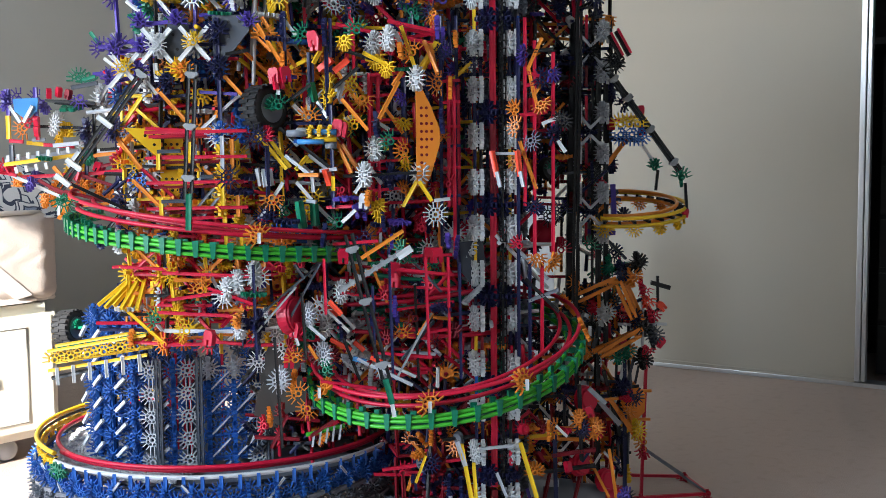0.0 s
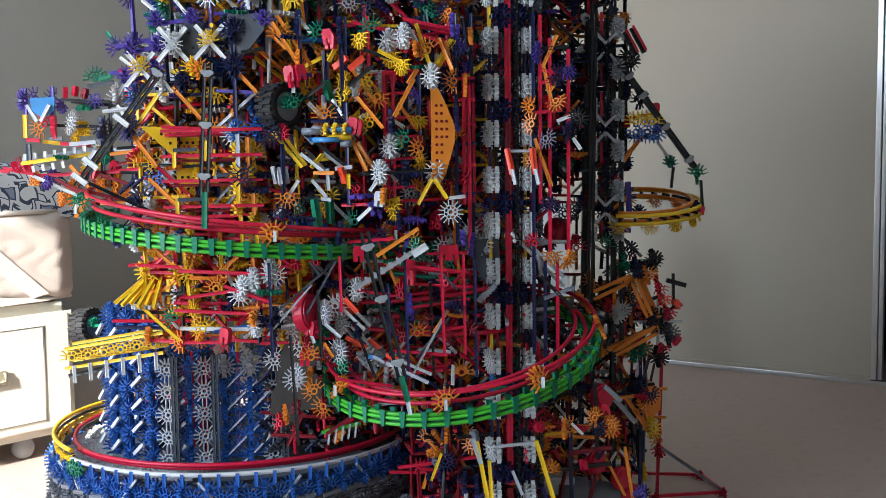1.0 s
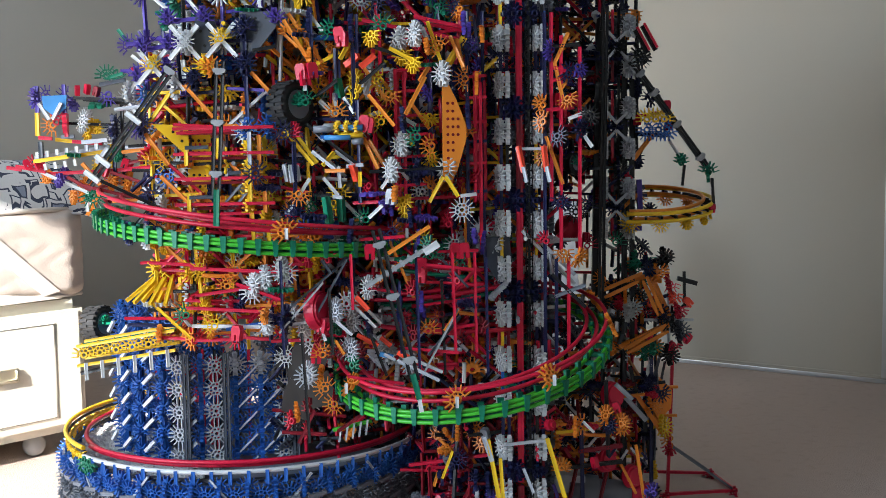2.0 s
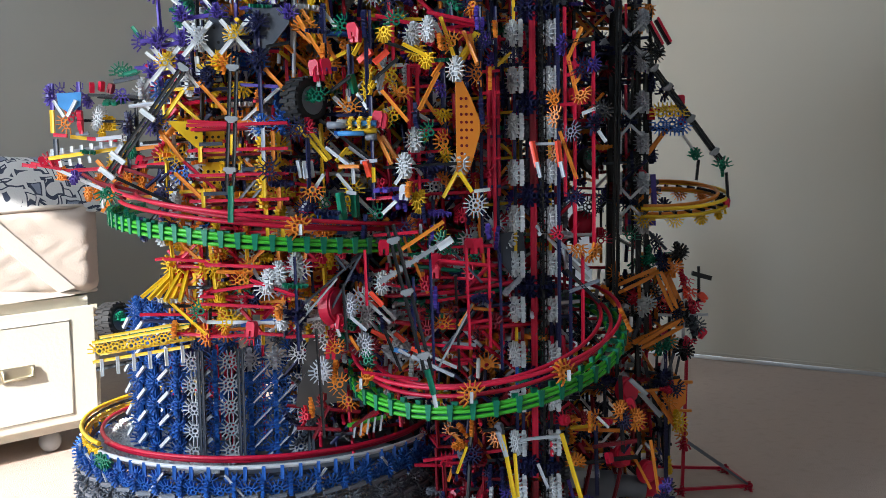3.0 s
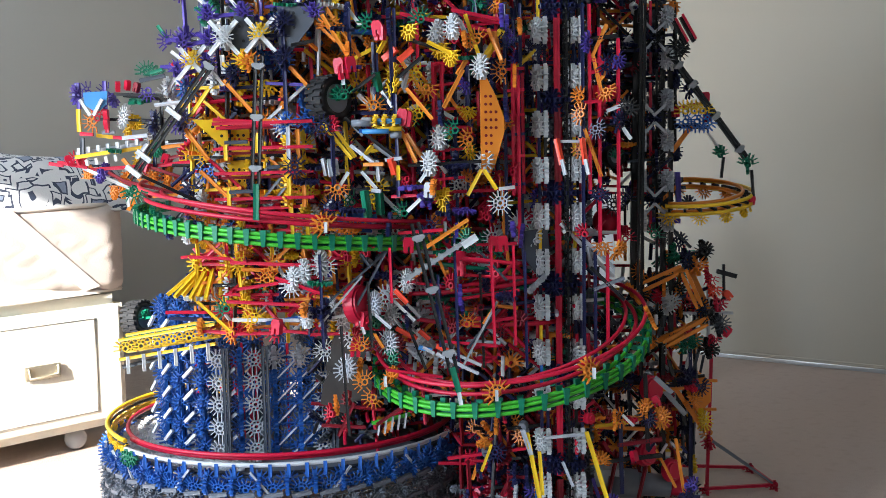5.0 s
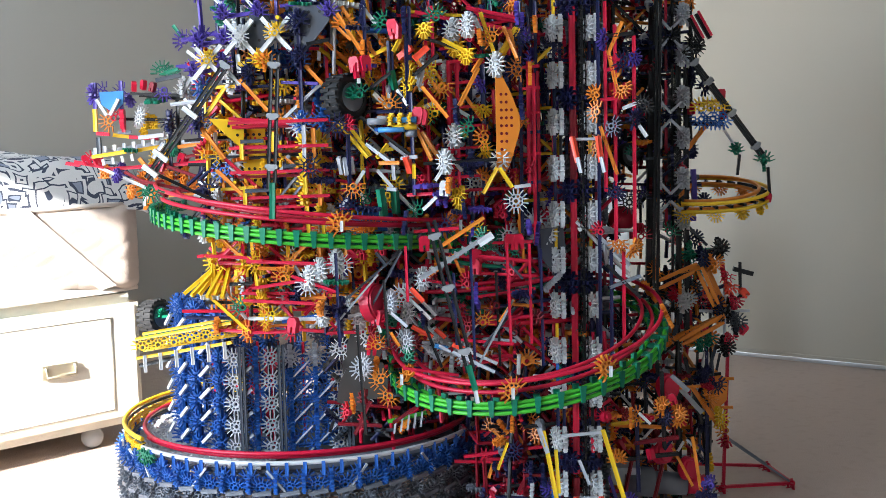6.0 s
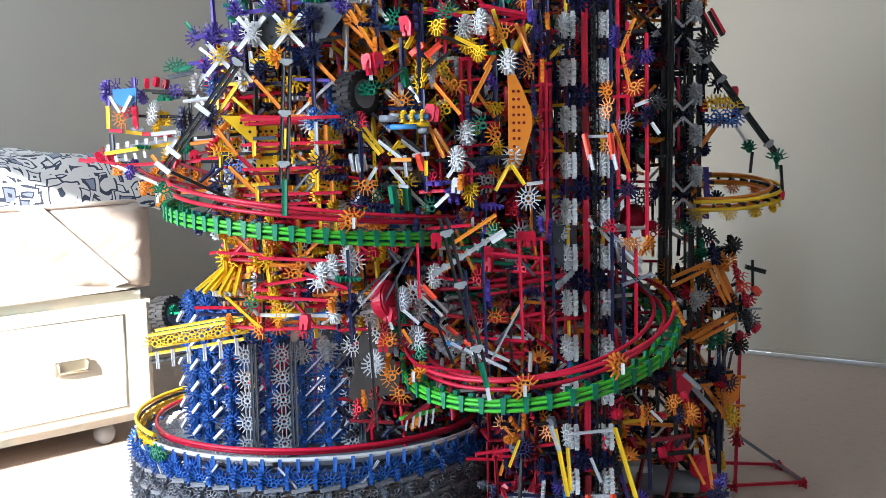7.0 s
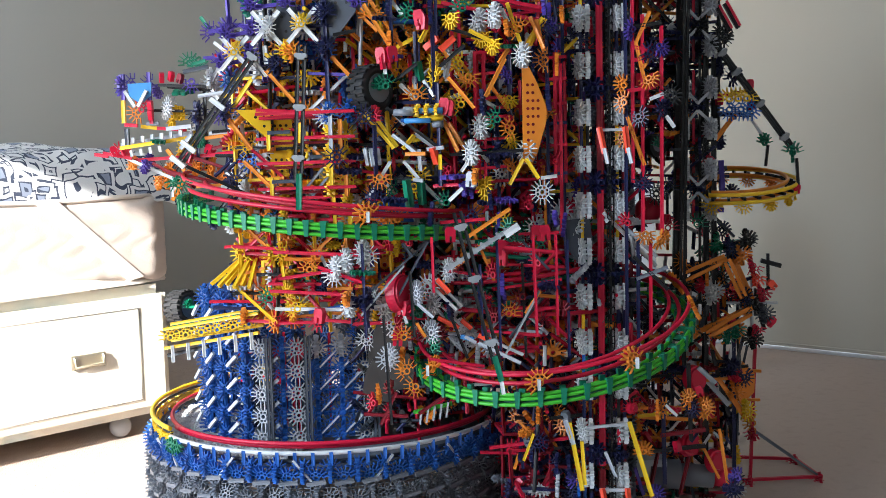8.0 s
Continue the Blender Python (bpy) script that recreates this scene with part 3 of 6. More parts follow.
def thicket(parent, name, label, blocks, seed):
    """The uncountable inside of a tower: rods and connectors joined into one part. blocks: count, low corner, high corner, colours."""
    r = random.Random(seed)
    verts, faces, mats, names = [], [], [], []
    base = 0
    for n, lo, hi, rods, joints in blocks:
        for _ in range(n):
            p = Vector([r.uniform(lo[i], hi[i]) for i in range(3)])
            w = piece_ways(r)
            if is_open(parent.location + p):
                continue
            if r.random() < 0.6:
                length, color = r.choice(LENGTHS), r.choice(rods)
                m = Matrix.LocRotScale(p - w * length / 2, w.to_track_quat("Z", "Y"), (1, 1, length))
                v, f = ROD_V, ROD_F
            else:
                color = r.choice(joints)
                m = Matrix.LocRotScale(p, w.to_track_quat("Z", "Y"), (1, 1, 1))
                v, f = flat_arrays(ARC[color])
            if color not in names:
                names.append(color)
            a = np.array(m)
            verts.append(v @ a[:3, :3].T + a[:3, 3])
            faces += [[q + base for q in g] for g in f]
            mats += [names.index(color)] * len(f)
            base += len(v)
    me = bpy.data.meshes.new(name)
    me.from_pydata(np.concatenate(verts).tolist(), [], faces)
    for c in names:
        me.materials.append(PLASTIC[c])
    me.polygons.foreach_set("material_index", mats)
    ob = new(name, me)
    ob.parent = parent
    return tagged(ob, label, kind="stuff")


# ---- the ball machine: drum on its round base ----
DRUM = Vector((-0.333, 2.060, 0.170))
RIM_R = 0.344


def round_base():
    t = thing("round_base", "round toy base of blue and grey snap connectors", "toy base", (DRUM.x, DRUM.y, 0))
    n = 48
    for row, (z, color) in enumerate(((DRUM.z - 0.022, "blue"), (DRUM.z - 0.056, "grey"), (DRUM.z - 0.090, "grey"), (DRUM.z - 0.124, "grey"), (0.022, "grey"))):
        for k in range(n):
            a = 360 * (k + 0.5 * (row % 2)) / n
            if 20 < a < 160 and row > 1:
                continue
            p = Vector((RIM_R * math.cos(radians(a)), RIM_R * math.sin(radians(a)), z))
            out = Vector((math.cos(radians(a)), math.sin(radians(a)), 0))
            connector(t, color, p, out, 22.5 * (k % 2))
            if 175 < a < 355:
                connector(t, color, p + Vector((0, 0, -0.004)), Vector((-out.y, out.x, 0)), 0, 0.95)
                if row == 0:
                    connector(t, color, ring_point((0, 0, z - 0.012), RIM_R + 0.003, a + 180 / n), (out + Vector((0, 0, -0.3))), 22.5)
            if row < 4:
                side = Vector((-out.y, out.x, 0))
                s = 1 if (k + row) % 2 else -1
                q = p + out * 0.006
                if row or k % 3 == 0:
                    rod(t, "grey" if row else "silver", q - side * 0.015 * s - Vector((0, 0, 0.018)), q + side * 0.015 * s + Vector((0, 0, 0.018)), 0.75)
                if row and 185 < a < 355:
                    connector(t, "grey", q - Vector((0, 0, 0.016)) + side * 0.020, out + Vector((0, 0, 0.5 * s)), 22.5, 0.95)
                if row:
                    rod(t, color, q + out * 0.004 - side * 0.016 + Vector((0, 0, 0.012)), q + out * 0.004 + side * 0.016 + Vector((0, 0, 0.016)), 1.3)
    for z in (DRUM.z - 0.012, DRUM.z - 0.074):
        bm = bmesh.new()
        tube(bm, [ring_point((0, 0, z), RIM_R - 0.012, 5 * i) for i in range(72)], 0.004, 6, True)
        part("hoop", bm, PLASTIC["slate"], t)
    bm = bmesh.new()
    bmesh.ops.create_cone(bm, cap_ends=True, segments=64, radius1=RIM_R - 0.05, radius2=RIM_R - 0.05, depth=0.01, matrix=pose(0, 0, DRUM.z - 0.03))
    part("floor_plate", bm, PLASTIC["grey"], t)
    # white connectors that form the ball floor
    k = 0
    for r in (0.20, 0.236, 0.272, 0.30):
        m = int(2 * math.pi * r / 0.037)
        for i in range(m):
            a = 360 * i / m
            if 110 < a < 262:
                connector(t, "white" if (i + k) % 5 else "silver", ring_point((0, 0, DRUM.z - 0.016), r, a), (0, 0, 1), 10 * i)
        k += 1
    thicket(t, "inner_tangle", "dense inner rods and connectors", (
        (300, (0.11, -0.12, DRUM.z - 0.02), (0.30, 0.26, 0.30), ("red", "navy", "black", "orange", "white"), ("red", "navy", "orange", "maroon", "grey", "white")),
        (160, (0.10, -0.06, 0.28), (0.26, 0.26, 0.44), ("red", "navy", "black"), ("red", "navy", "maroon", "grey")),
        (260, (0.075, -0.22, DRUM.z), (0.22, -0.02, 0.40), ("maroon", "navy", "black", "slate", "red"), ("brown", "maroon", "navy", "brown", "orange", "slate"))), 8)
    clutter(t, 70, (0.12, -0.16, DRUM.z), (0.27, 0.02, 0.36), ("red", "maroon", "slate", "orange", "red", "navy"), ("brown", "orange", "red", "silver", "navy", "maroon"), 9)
    return t


round_base()


def drum_track():
    t = thing("drum_track", "red rail ball track with yellow and white rim round the drum", "toy track", DRUM)
    for color, r, a0, a1, z, th, nm in (("red", 0.308, 100, 348, 0.008, 0.0042, "rail"), ("red", 0.322, 222, 348, 0.016, 0.0040, "rail"), ("red", 0.316, 215, 348, 0.010, 0.0042, "rail"),
                                        ("white", RIM_R, 222, 350, 0.006, 0.0040, "rim"), ("yellow", RIM_R, 120, 222, 0.020, 0.0042, "rim"), ("yellow", RIM_R - 0.004, 120, 222, 0.002, 0.0042, "rim"), ("black", RIM_R - 0.003, 120, 222, 0.012, 0.003, "rim")):
        bm = bmesh.new()
        tube(bm, [ring_point((0, 0, z), r, a0 + (a1 - a0) * i / 40) for i in range(41)], th, 7)
        part(nm, bm, PLASTIC[color], t)
    for i in range(17):
        a = 122 + 98 * i / 16
        out = Vector((math.cos(radians(a)), math.sin(radians(a)), 0))
        connector(t, "yellow", ring_point((0, 0, 0.004), RIM_R - 0.002, a), out, 200, 0.95)
        if i % 2:
            p = ring_point((0, 0, -0.006), RIM_R + 0.006, a)
            rod(t, "white", p, p + Vector((0.014, 0, -0.026)))
    for a in (224, 227):
        connector(t, "green", ring_point((0, 0, 0.002), RIM_R + 0.004, a), (math.cos(radians(a)), math.sin(radians(a)), 0.2), 200, 1.1)
    for i in range(24):
        a = 228 + 5 * i
        bm_at = ring_point((0, 0, 0.0), RIM_R + 0.002, a)
        rod(t, "blue", bm_at + Vector((0, 0, 0.008)), bm_at - Vector((0, 0, 0.016)), 1.25)


drum_track()


def drum():
    c = Vector((-0.412, 2.020, 0.271))
    z0, top = DRUM.z - 0.02, 0.392
    t = thing("blue_drum", "tall blue drum of snap connectors with white pegs", "toy drum", (c.x, c.y, 0))
    r, rows = 0.155, 6
    dz = (top - z0) / rows
    # columns: place, outward way and kind; round on the window side, then a flat panel and the side that runs back from it
    def round_column(a, kind):
        out = Vector((math.cos(radians(a)), math.sin(radians(a)), 0))
        return out * r, out, kind

    columns = [round_column(a, "back") for a in range(75, 206, 18)] + [round_column(a, "peg") for a in (212, 233, 252)]
    columns += [round_column(264.5, "silver"), round_column(278, "slim"), round_column(287, "silver")]
    start, ahead = columns[-1][0], Vector((math.cos(radians(283)), math.sin(radians(283)), 0))
    along = Vector((-ahead.y, ahead.x, 0))
    columns += [(start + along * d, ahead, kind) for d, kind in ((0.036, "panel"), (0.080, "panel"), (0.122, "silver"))]
    columns += [(start + along * 0.124 - ahead * d, along, "back") for d in (0.03, 0.075, 0.12, 0.165)]
    for place, out, kind in columns:
        side = Vector((-out.y, out.x, 0))
        high = top if place.x < -0.02 and kind != "silver" else top - 0.056
        for i in range(rows + 1):
            z = z0 + 0.012 + dz * i
            if z > high + 0.013:
                continue
            p = place + Vector((0, 0, z))
            if kind == "silver":
                # a column of pale connectors beside a pair of upright rods
                connector(t, "silver", p + out * 0.006, out, 0)
                continue
            color = "silver" if kind == "panel" and z + dz > high + 0.013 else "blue"
            connector(t, color, p, out, 0)
            connector(t, color, p - out * 0.004, side, 0)
            rod(t, "navy", p - Vector((0, 0, dz / 2)) - out * 0.006, p + Vector((0, 0, dz / 2)) - out * 0.006, 0.8)
            if kind == "back":
                continue
            if kind == "panel":
                if color == "blue":
                    connector(t, color, p + side * 0.022 + out * 0.004 + Vector((0, 0, dz / 2)), out, 22.5, 0.95)
                connector(t, color, p + out * 0.005, out + Vector((0, 0, 0.2)), 22.5, 0.95)
                rod(t, "blue", p - side * 0.022 - out * 0.003, p + side * 0.022 - out * 0.003, 0.9)
                for g in (-0.0028, 0.0028):
                    q = p + side * (0.020 + g) + out * 0.008 - Vector((0, 0, 0.020 - g))
                    rod(t, "silver", q - side * 0.013 - Vector((0, 0, 0.013)), q + side * 0.013 + Vector((0, 0, 0.013)) + out * 0.004, 0.55)
            else:
                q = p + out * 0.012 - side * 0.018 - Vector((0, 0, 0.020))
                lean = (side + along).normalized() * 0.011 + Vector((0, 0, 0.010))
                rod(t, "white" if kind == "peg" else "grey", q - lean, q + lean + out * 0.008, 1.15)
        if kind == "silver":
            for g in (0.014, 0.021):
                rod(t, "slate", place + out * 0.020 + side * g + Vector((0, 0, z0)), place + out * 0.020 + side * g + Vector((0, 0, high + 0.012)), 1.0)
    rng = random.Random(5)
    for i in range(60):
        a, rr = rng.uniform(0, 360), rng.uniform(0.02, 0.13)
        p = Vector((rr * math.cos(radians(a)), rr * math.sin(radians(a)), rng.uniform(z0, top - 0.05)))
        connector(t, rng.choice(("red", "navy", "blue", "grey")), p, (rng.uniform(-1, 1), -1, rng.uniform(-1, 1)), 45 * i)
    for i in range(26):
        a, rr = rng.uniform(0, 360), rng.uniform(0.02, 0.13)
        p = Vector((rr * math.cos(radians(a)), rr * math.sin(radians(a)), z0))
        rod(t, rng.choice(("navy", "black", "slate", "red")), p, p + Vector((0, 0, top - z0 - 0.06)))


drum()

# ---- green tracks ----
GREEN_RAILS = (("lime", 0.012, 0.002, 0.0030, "rail"), ("lime", 0.013, -0.004, 0.0030, "rail"), ("lime", 0.012, -0.013, 0.0032, "rail"), ("green", 0.004, -0.009, 0.0030, "rail"), ("lime", -0.012, -0.004, 0.0034, "rail"), ("red", 0.008, 0.031, 0.0034, "guard_rail"), ("red", -0.008, 0.015, 0.0034, "guard_rail"), ("red", -0.024, 0.027, 0.0032, "guard_rail"))
HIGH_RAILS = GREEN_RAILS[:5] + (("red", 0.006, 0.046, 0.0034, "guard_rail", -0.022), ("red", -0.004, 0.022, 0.0036, "guard_rail", -0.003), ("red", -0.030, 0.034, 0.0032, "guard_rail", -0.018))
LOW = Vector((0.084, 1.75, 0.367))
HIGH = Vector((-0.270, 1.85, 0.573))
low_track = ring_track("lower_green_track", "curved lime green ball track with red guard rails", LOW, 0.212, 130, 420, GREEN_RAILS, "green", 34, (0.032, 0.049), "ball tracks")
high_track = ring_track("upper_green_track", "curved dark and lime green ball track with red rails", HIGH, 0.264, 165, 352, HIGH_RAILS, "green", 36, (-0.025, 0.010), "ball tracks")
for tr, c, r, tilt, angles in ((low_track, LOW, 0.212, (0.032, 0.049), (212, 262, 298, 350, 20)), (high_track, HIGH, 0.264, (-0.025, 0.010), (186, 200, 285, 330))):
    for a in angles:
        out = Vector((math.cos(radians(a)), math.sin(radians(a)), 0.5))
        connector(tr, "orange", ring_point((0, 0, 0.020), r, a, *tilt, 0.016), out, 67.5 - 22.5, 1.05)
        p = ring_point((0, 0, 0.014), r, a, *tilt, 0.024)
        rod(tr, "white", p - Vector((0, 0, 0.004)), p + Vector((0, 0, 0.012)))

# ---- scaffolds ----
rng = random.Random(11)
MIX = ("white", "yellow", "orange", "navy", "red", "green", "purple", "navy", "red", "navy", "purple")


def left_tower():
    t = thing("yellow_tower", "toy tower of yellow connectors, red rails and orange braces", "toy tower", (-0.32, 1.78, 0))
    lattice(t, (-0.10, -0.08, 0.40), (4, 3, 3), (0.062, 0.08, 0.055), -6, rng, ("black", "navy", "grey", "yellow"), ("red", "orange", "red"), ("orange", "red"), ("yellow", "orange", "white", "red", "yellow"), 0.8, 0.3, 0.9)
    lattice(t, (-0.10, -0.08, 0.57), (4, 3, 5), (0.062, 0.08, 0.055), -6, rng, ("yellow", "navy", "red", "black"), ("red", "orange", "black"), ("orange", "yellow", "white"), ("yellow", "orange", "navy", "white", "blue"), 0.7, 0.3, 0.9)
    lattice(t, (-0.10, -0.10, 0.79), (4, 3, 4), (0.062, 0.08, 0.075), -6, rng, ("navy", "purple", "navy", "black"), ("purple", "navy", "black", "yellow"), ("white", "orange", "yellow", "white"), ("purple", "navy", "white", "yellow", "blue"), 0.6, 0.4, 0.9)
    thicket(t, "inner_tangle", "dense inner rods and connectors", (
        (330, (-0.09, -0.02, 0.42), (0.16, 0.20, 0.58), ("red", "orange", "navy", "black"), ("yellow", "orange", "red", "navy", "purple")),
        (420, (-0.11, -0.02, 0.58), (0.16, 0.22, 0.82), ("navy", "black", "red", "orange"), ("yellow", "orange", "navy", "red")),
        (420, (-0.07, -0.02, 0.82), (0.16, 0.22, 1.12), ("navy", "purple", "black", "orange"), ("purple", "navy", "orange", "green", "yellow")),
        (300, (-0.11, -0.09, 0.58), (0.16, -0.02, 0.82), ("red", "orange", "yellow", "silver", "white", "navy"), ("yellow", "orange", "white", "yellow", "navy", "red")),
        (260, (-0.07, -0.10, 0.82), (0.16, -0.02, 1.10), ("purple", "white", "yellow", "orange", "navy", "silver"), ("purple", "white", "green", "yellow", "orange", "blue")),
        (120, (-0.09, -0.08, 0.42), (0.14, -0.02, 0.57), ("red", "red", "orange", "white"), ("yellow", "orange", "white", "red", "orange"))), 3)
    clutter(t, 90, (-0.10, -0.10, 0.42), (0.13, 0.02, 0.57), ("red", "red", "orange", "yellow", "black"), ("yellow", "orange", "red", "white", "green"), 21)
    clutter(t, 110, (-0.12, -0.11, 0.58), (0.14, 0.02, 0.85), ("red", "orange", "yellow", "black", "navy"), ("yellow", "navy", "orange", "white", "navy", "blue", "purple"), 22)
    clutter(t, 110, (-0.08, -0.12, 0.85), (0.14, 0.02, 1.08), ("navy", "purple", "white", "yellow", "orange"), ("purple", "navy", "white", "yellow", "blue", "green"), 23)
    return t


def middle_tower():
    t = thing("dense_tower", "dense toy scaffold of red, navy and orange rods", "toy tower", (-0.04, 1.85, 0))
    # palettes lean dark at foot and top, partly standing in for shade
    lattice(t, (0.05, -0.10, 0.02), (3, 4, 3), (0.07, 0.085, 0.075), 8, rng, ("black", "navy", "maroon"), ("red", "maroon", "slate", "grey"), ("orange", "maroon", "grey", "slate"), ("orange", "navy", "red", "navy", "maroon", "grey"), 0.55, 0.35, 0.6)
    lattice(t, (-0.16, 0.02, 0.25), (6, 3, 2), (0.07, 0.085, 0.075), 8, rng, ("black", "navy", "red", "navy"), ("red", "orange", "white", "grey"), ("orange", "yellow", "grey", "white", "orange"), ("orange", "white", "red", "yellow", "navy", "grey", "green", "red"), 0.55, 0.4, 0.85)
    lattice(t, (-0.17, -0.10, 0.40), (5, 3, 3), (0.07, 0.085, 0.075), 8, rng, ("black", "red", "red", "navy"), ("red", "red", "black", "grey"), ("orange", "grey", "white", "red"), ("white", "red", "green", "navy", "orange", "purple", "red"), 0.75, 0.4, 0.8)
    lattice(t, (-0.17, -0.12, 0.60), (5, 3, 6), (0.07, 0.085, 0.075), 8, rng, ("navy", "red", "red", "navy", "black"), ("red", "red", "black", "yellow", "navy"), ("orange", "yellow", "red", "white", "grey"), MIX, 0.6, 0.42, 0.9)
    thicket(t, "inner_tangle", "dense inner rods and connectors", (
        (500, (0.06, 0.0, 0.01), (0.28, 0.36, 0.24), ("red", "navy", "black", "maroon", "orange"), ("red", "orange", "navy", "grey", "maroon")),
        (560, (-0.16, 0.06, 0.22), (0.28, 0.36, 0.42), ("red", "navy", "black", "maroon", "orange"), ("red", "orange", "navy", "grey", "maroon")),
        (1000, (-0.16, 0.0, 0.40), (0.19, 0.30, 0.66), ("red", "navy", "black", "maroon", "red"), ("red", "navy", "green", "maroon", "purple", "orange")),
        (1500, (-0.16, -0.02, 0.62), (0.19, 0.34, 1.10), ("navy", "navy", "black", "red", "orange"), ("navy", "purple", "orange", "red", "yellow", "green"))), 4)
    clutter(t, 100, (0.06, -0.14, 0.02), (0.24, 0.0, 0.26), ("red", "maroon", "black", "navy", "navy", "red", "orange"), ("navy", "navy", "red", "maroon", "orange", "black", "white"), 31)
    # the navy, black and maroon mixes put the gaps' shade into colour
    thicket(t, "front_tangle", "dense rods and connectors behind the front, dark colours adding shade", (
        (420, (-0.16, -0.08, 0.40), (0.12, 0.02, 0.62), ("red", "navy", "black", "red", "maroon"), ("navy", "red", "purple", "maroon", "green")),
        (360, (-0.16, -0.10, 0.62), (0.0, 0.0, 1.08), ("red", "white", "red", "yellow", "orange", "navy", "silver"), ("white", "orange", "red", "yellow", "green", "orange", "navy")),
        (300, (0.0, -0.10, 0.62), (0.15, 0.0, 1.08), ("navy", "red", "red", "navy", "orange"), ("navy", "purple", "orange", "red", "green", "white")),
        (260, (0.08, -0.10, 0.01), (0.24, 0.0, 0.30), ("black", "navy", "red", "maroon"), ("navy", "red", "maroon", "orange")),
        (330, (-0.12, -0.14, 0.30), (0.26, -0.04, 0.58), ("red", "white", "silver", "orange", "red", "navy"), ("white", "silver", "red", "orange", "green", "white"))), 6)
    clutter(t, 150, (-0.16, -0.12, 0.34), (0.14, 0.02, 0.62), ("red", "red", "red", "orange", "white", "grey", "navy", "black"), ("white", "red", "green", "navy", "red", "purple", "navy"), 32)
    clutter(t, 120, (-0.15, -0.14, 0.60), (0.16, 0.0, 1.06), ("red", "red", "yellow", "navy", "black", "orange", "red", "navy"), MIX, 33)
    return t


def right_tower():
    t = thing("black_tower", "toy tower of black rods and white connectors", "toy tower", (0.27, 1.98, 0))
    lattice(t, (-0.08, -0.02, 0.02), (4, 3, 5), (0.062, 0.08, 0.075), 4, rng, ("black", "black", "navy", "slate"), ("red", "orange", "black", "yellow"), ("orange", "white", "slate", "yellow"), ("orange", "red", "yellow", "navy", "white", "green", "red"), 0.5, 0.4, 0.75)
    lattice(t, (-0.08, 0.0, 0.40), (3, 1, 3), (0.070, 0.08, 0.066), 4, rng, ("black", "red", "slate"), ("red", "orange", "black"), ("slate", "black"), ("navy", "red", "black"), 0.3, 0.2, 0.3, 0.6)
    lattice(t, (-0.08, -0.02, 0.61), (3, 3, 6), (0.070, 0.08, 0.066), 4, rng, ("black", "black", "red", "navy"), ("red", "navy", "orange", "black"), ("slate", "orange", "white", "black"), ("black", "navy", "red", "navy", "purple", "orange", "black"), 0.42, 0.3, 0.62)
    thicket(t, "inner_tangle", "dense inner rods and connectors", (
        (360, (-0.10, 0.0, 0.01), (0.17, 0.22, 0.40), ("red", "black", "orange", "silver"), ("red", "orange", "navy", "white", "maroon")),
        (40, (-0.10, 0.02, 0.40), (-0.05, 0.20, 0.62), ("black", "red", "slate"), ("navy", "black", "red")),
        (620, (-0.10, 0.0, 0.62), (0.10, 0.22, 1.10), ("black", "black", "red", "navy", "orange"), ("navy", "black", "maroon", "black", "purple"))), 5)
    clutter(t, 110, (-0.08, -0.05, 0.02), (0.165, 0.06, 0.40), ("red", "orange", "maroon", "navy", "black", "slate", "black"), ("orange", "red", "maroon", "navy", "navy", "black"), 41)
    clutter(t, 34, (0.07, 0.0, 0.36), (0.17, 0.08, 0.53), ("orange", "black", "navy", "slate"), ("black", "navy", "red", "black", "orange", "green"), 42)
    clutter(t, 90, (-0.08, -0.04, 0.60), (0.12, 0.04, 1.08), ("black", "red", "navy", "slate", "orange"), ("navy", "black", "maroon", "red", "navy"), 43)
    return t


YELLOW_TOWER = left_tower()
DENSE_TOWER = middle_tower()
BLACK_TOWER = right_tower()


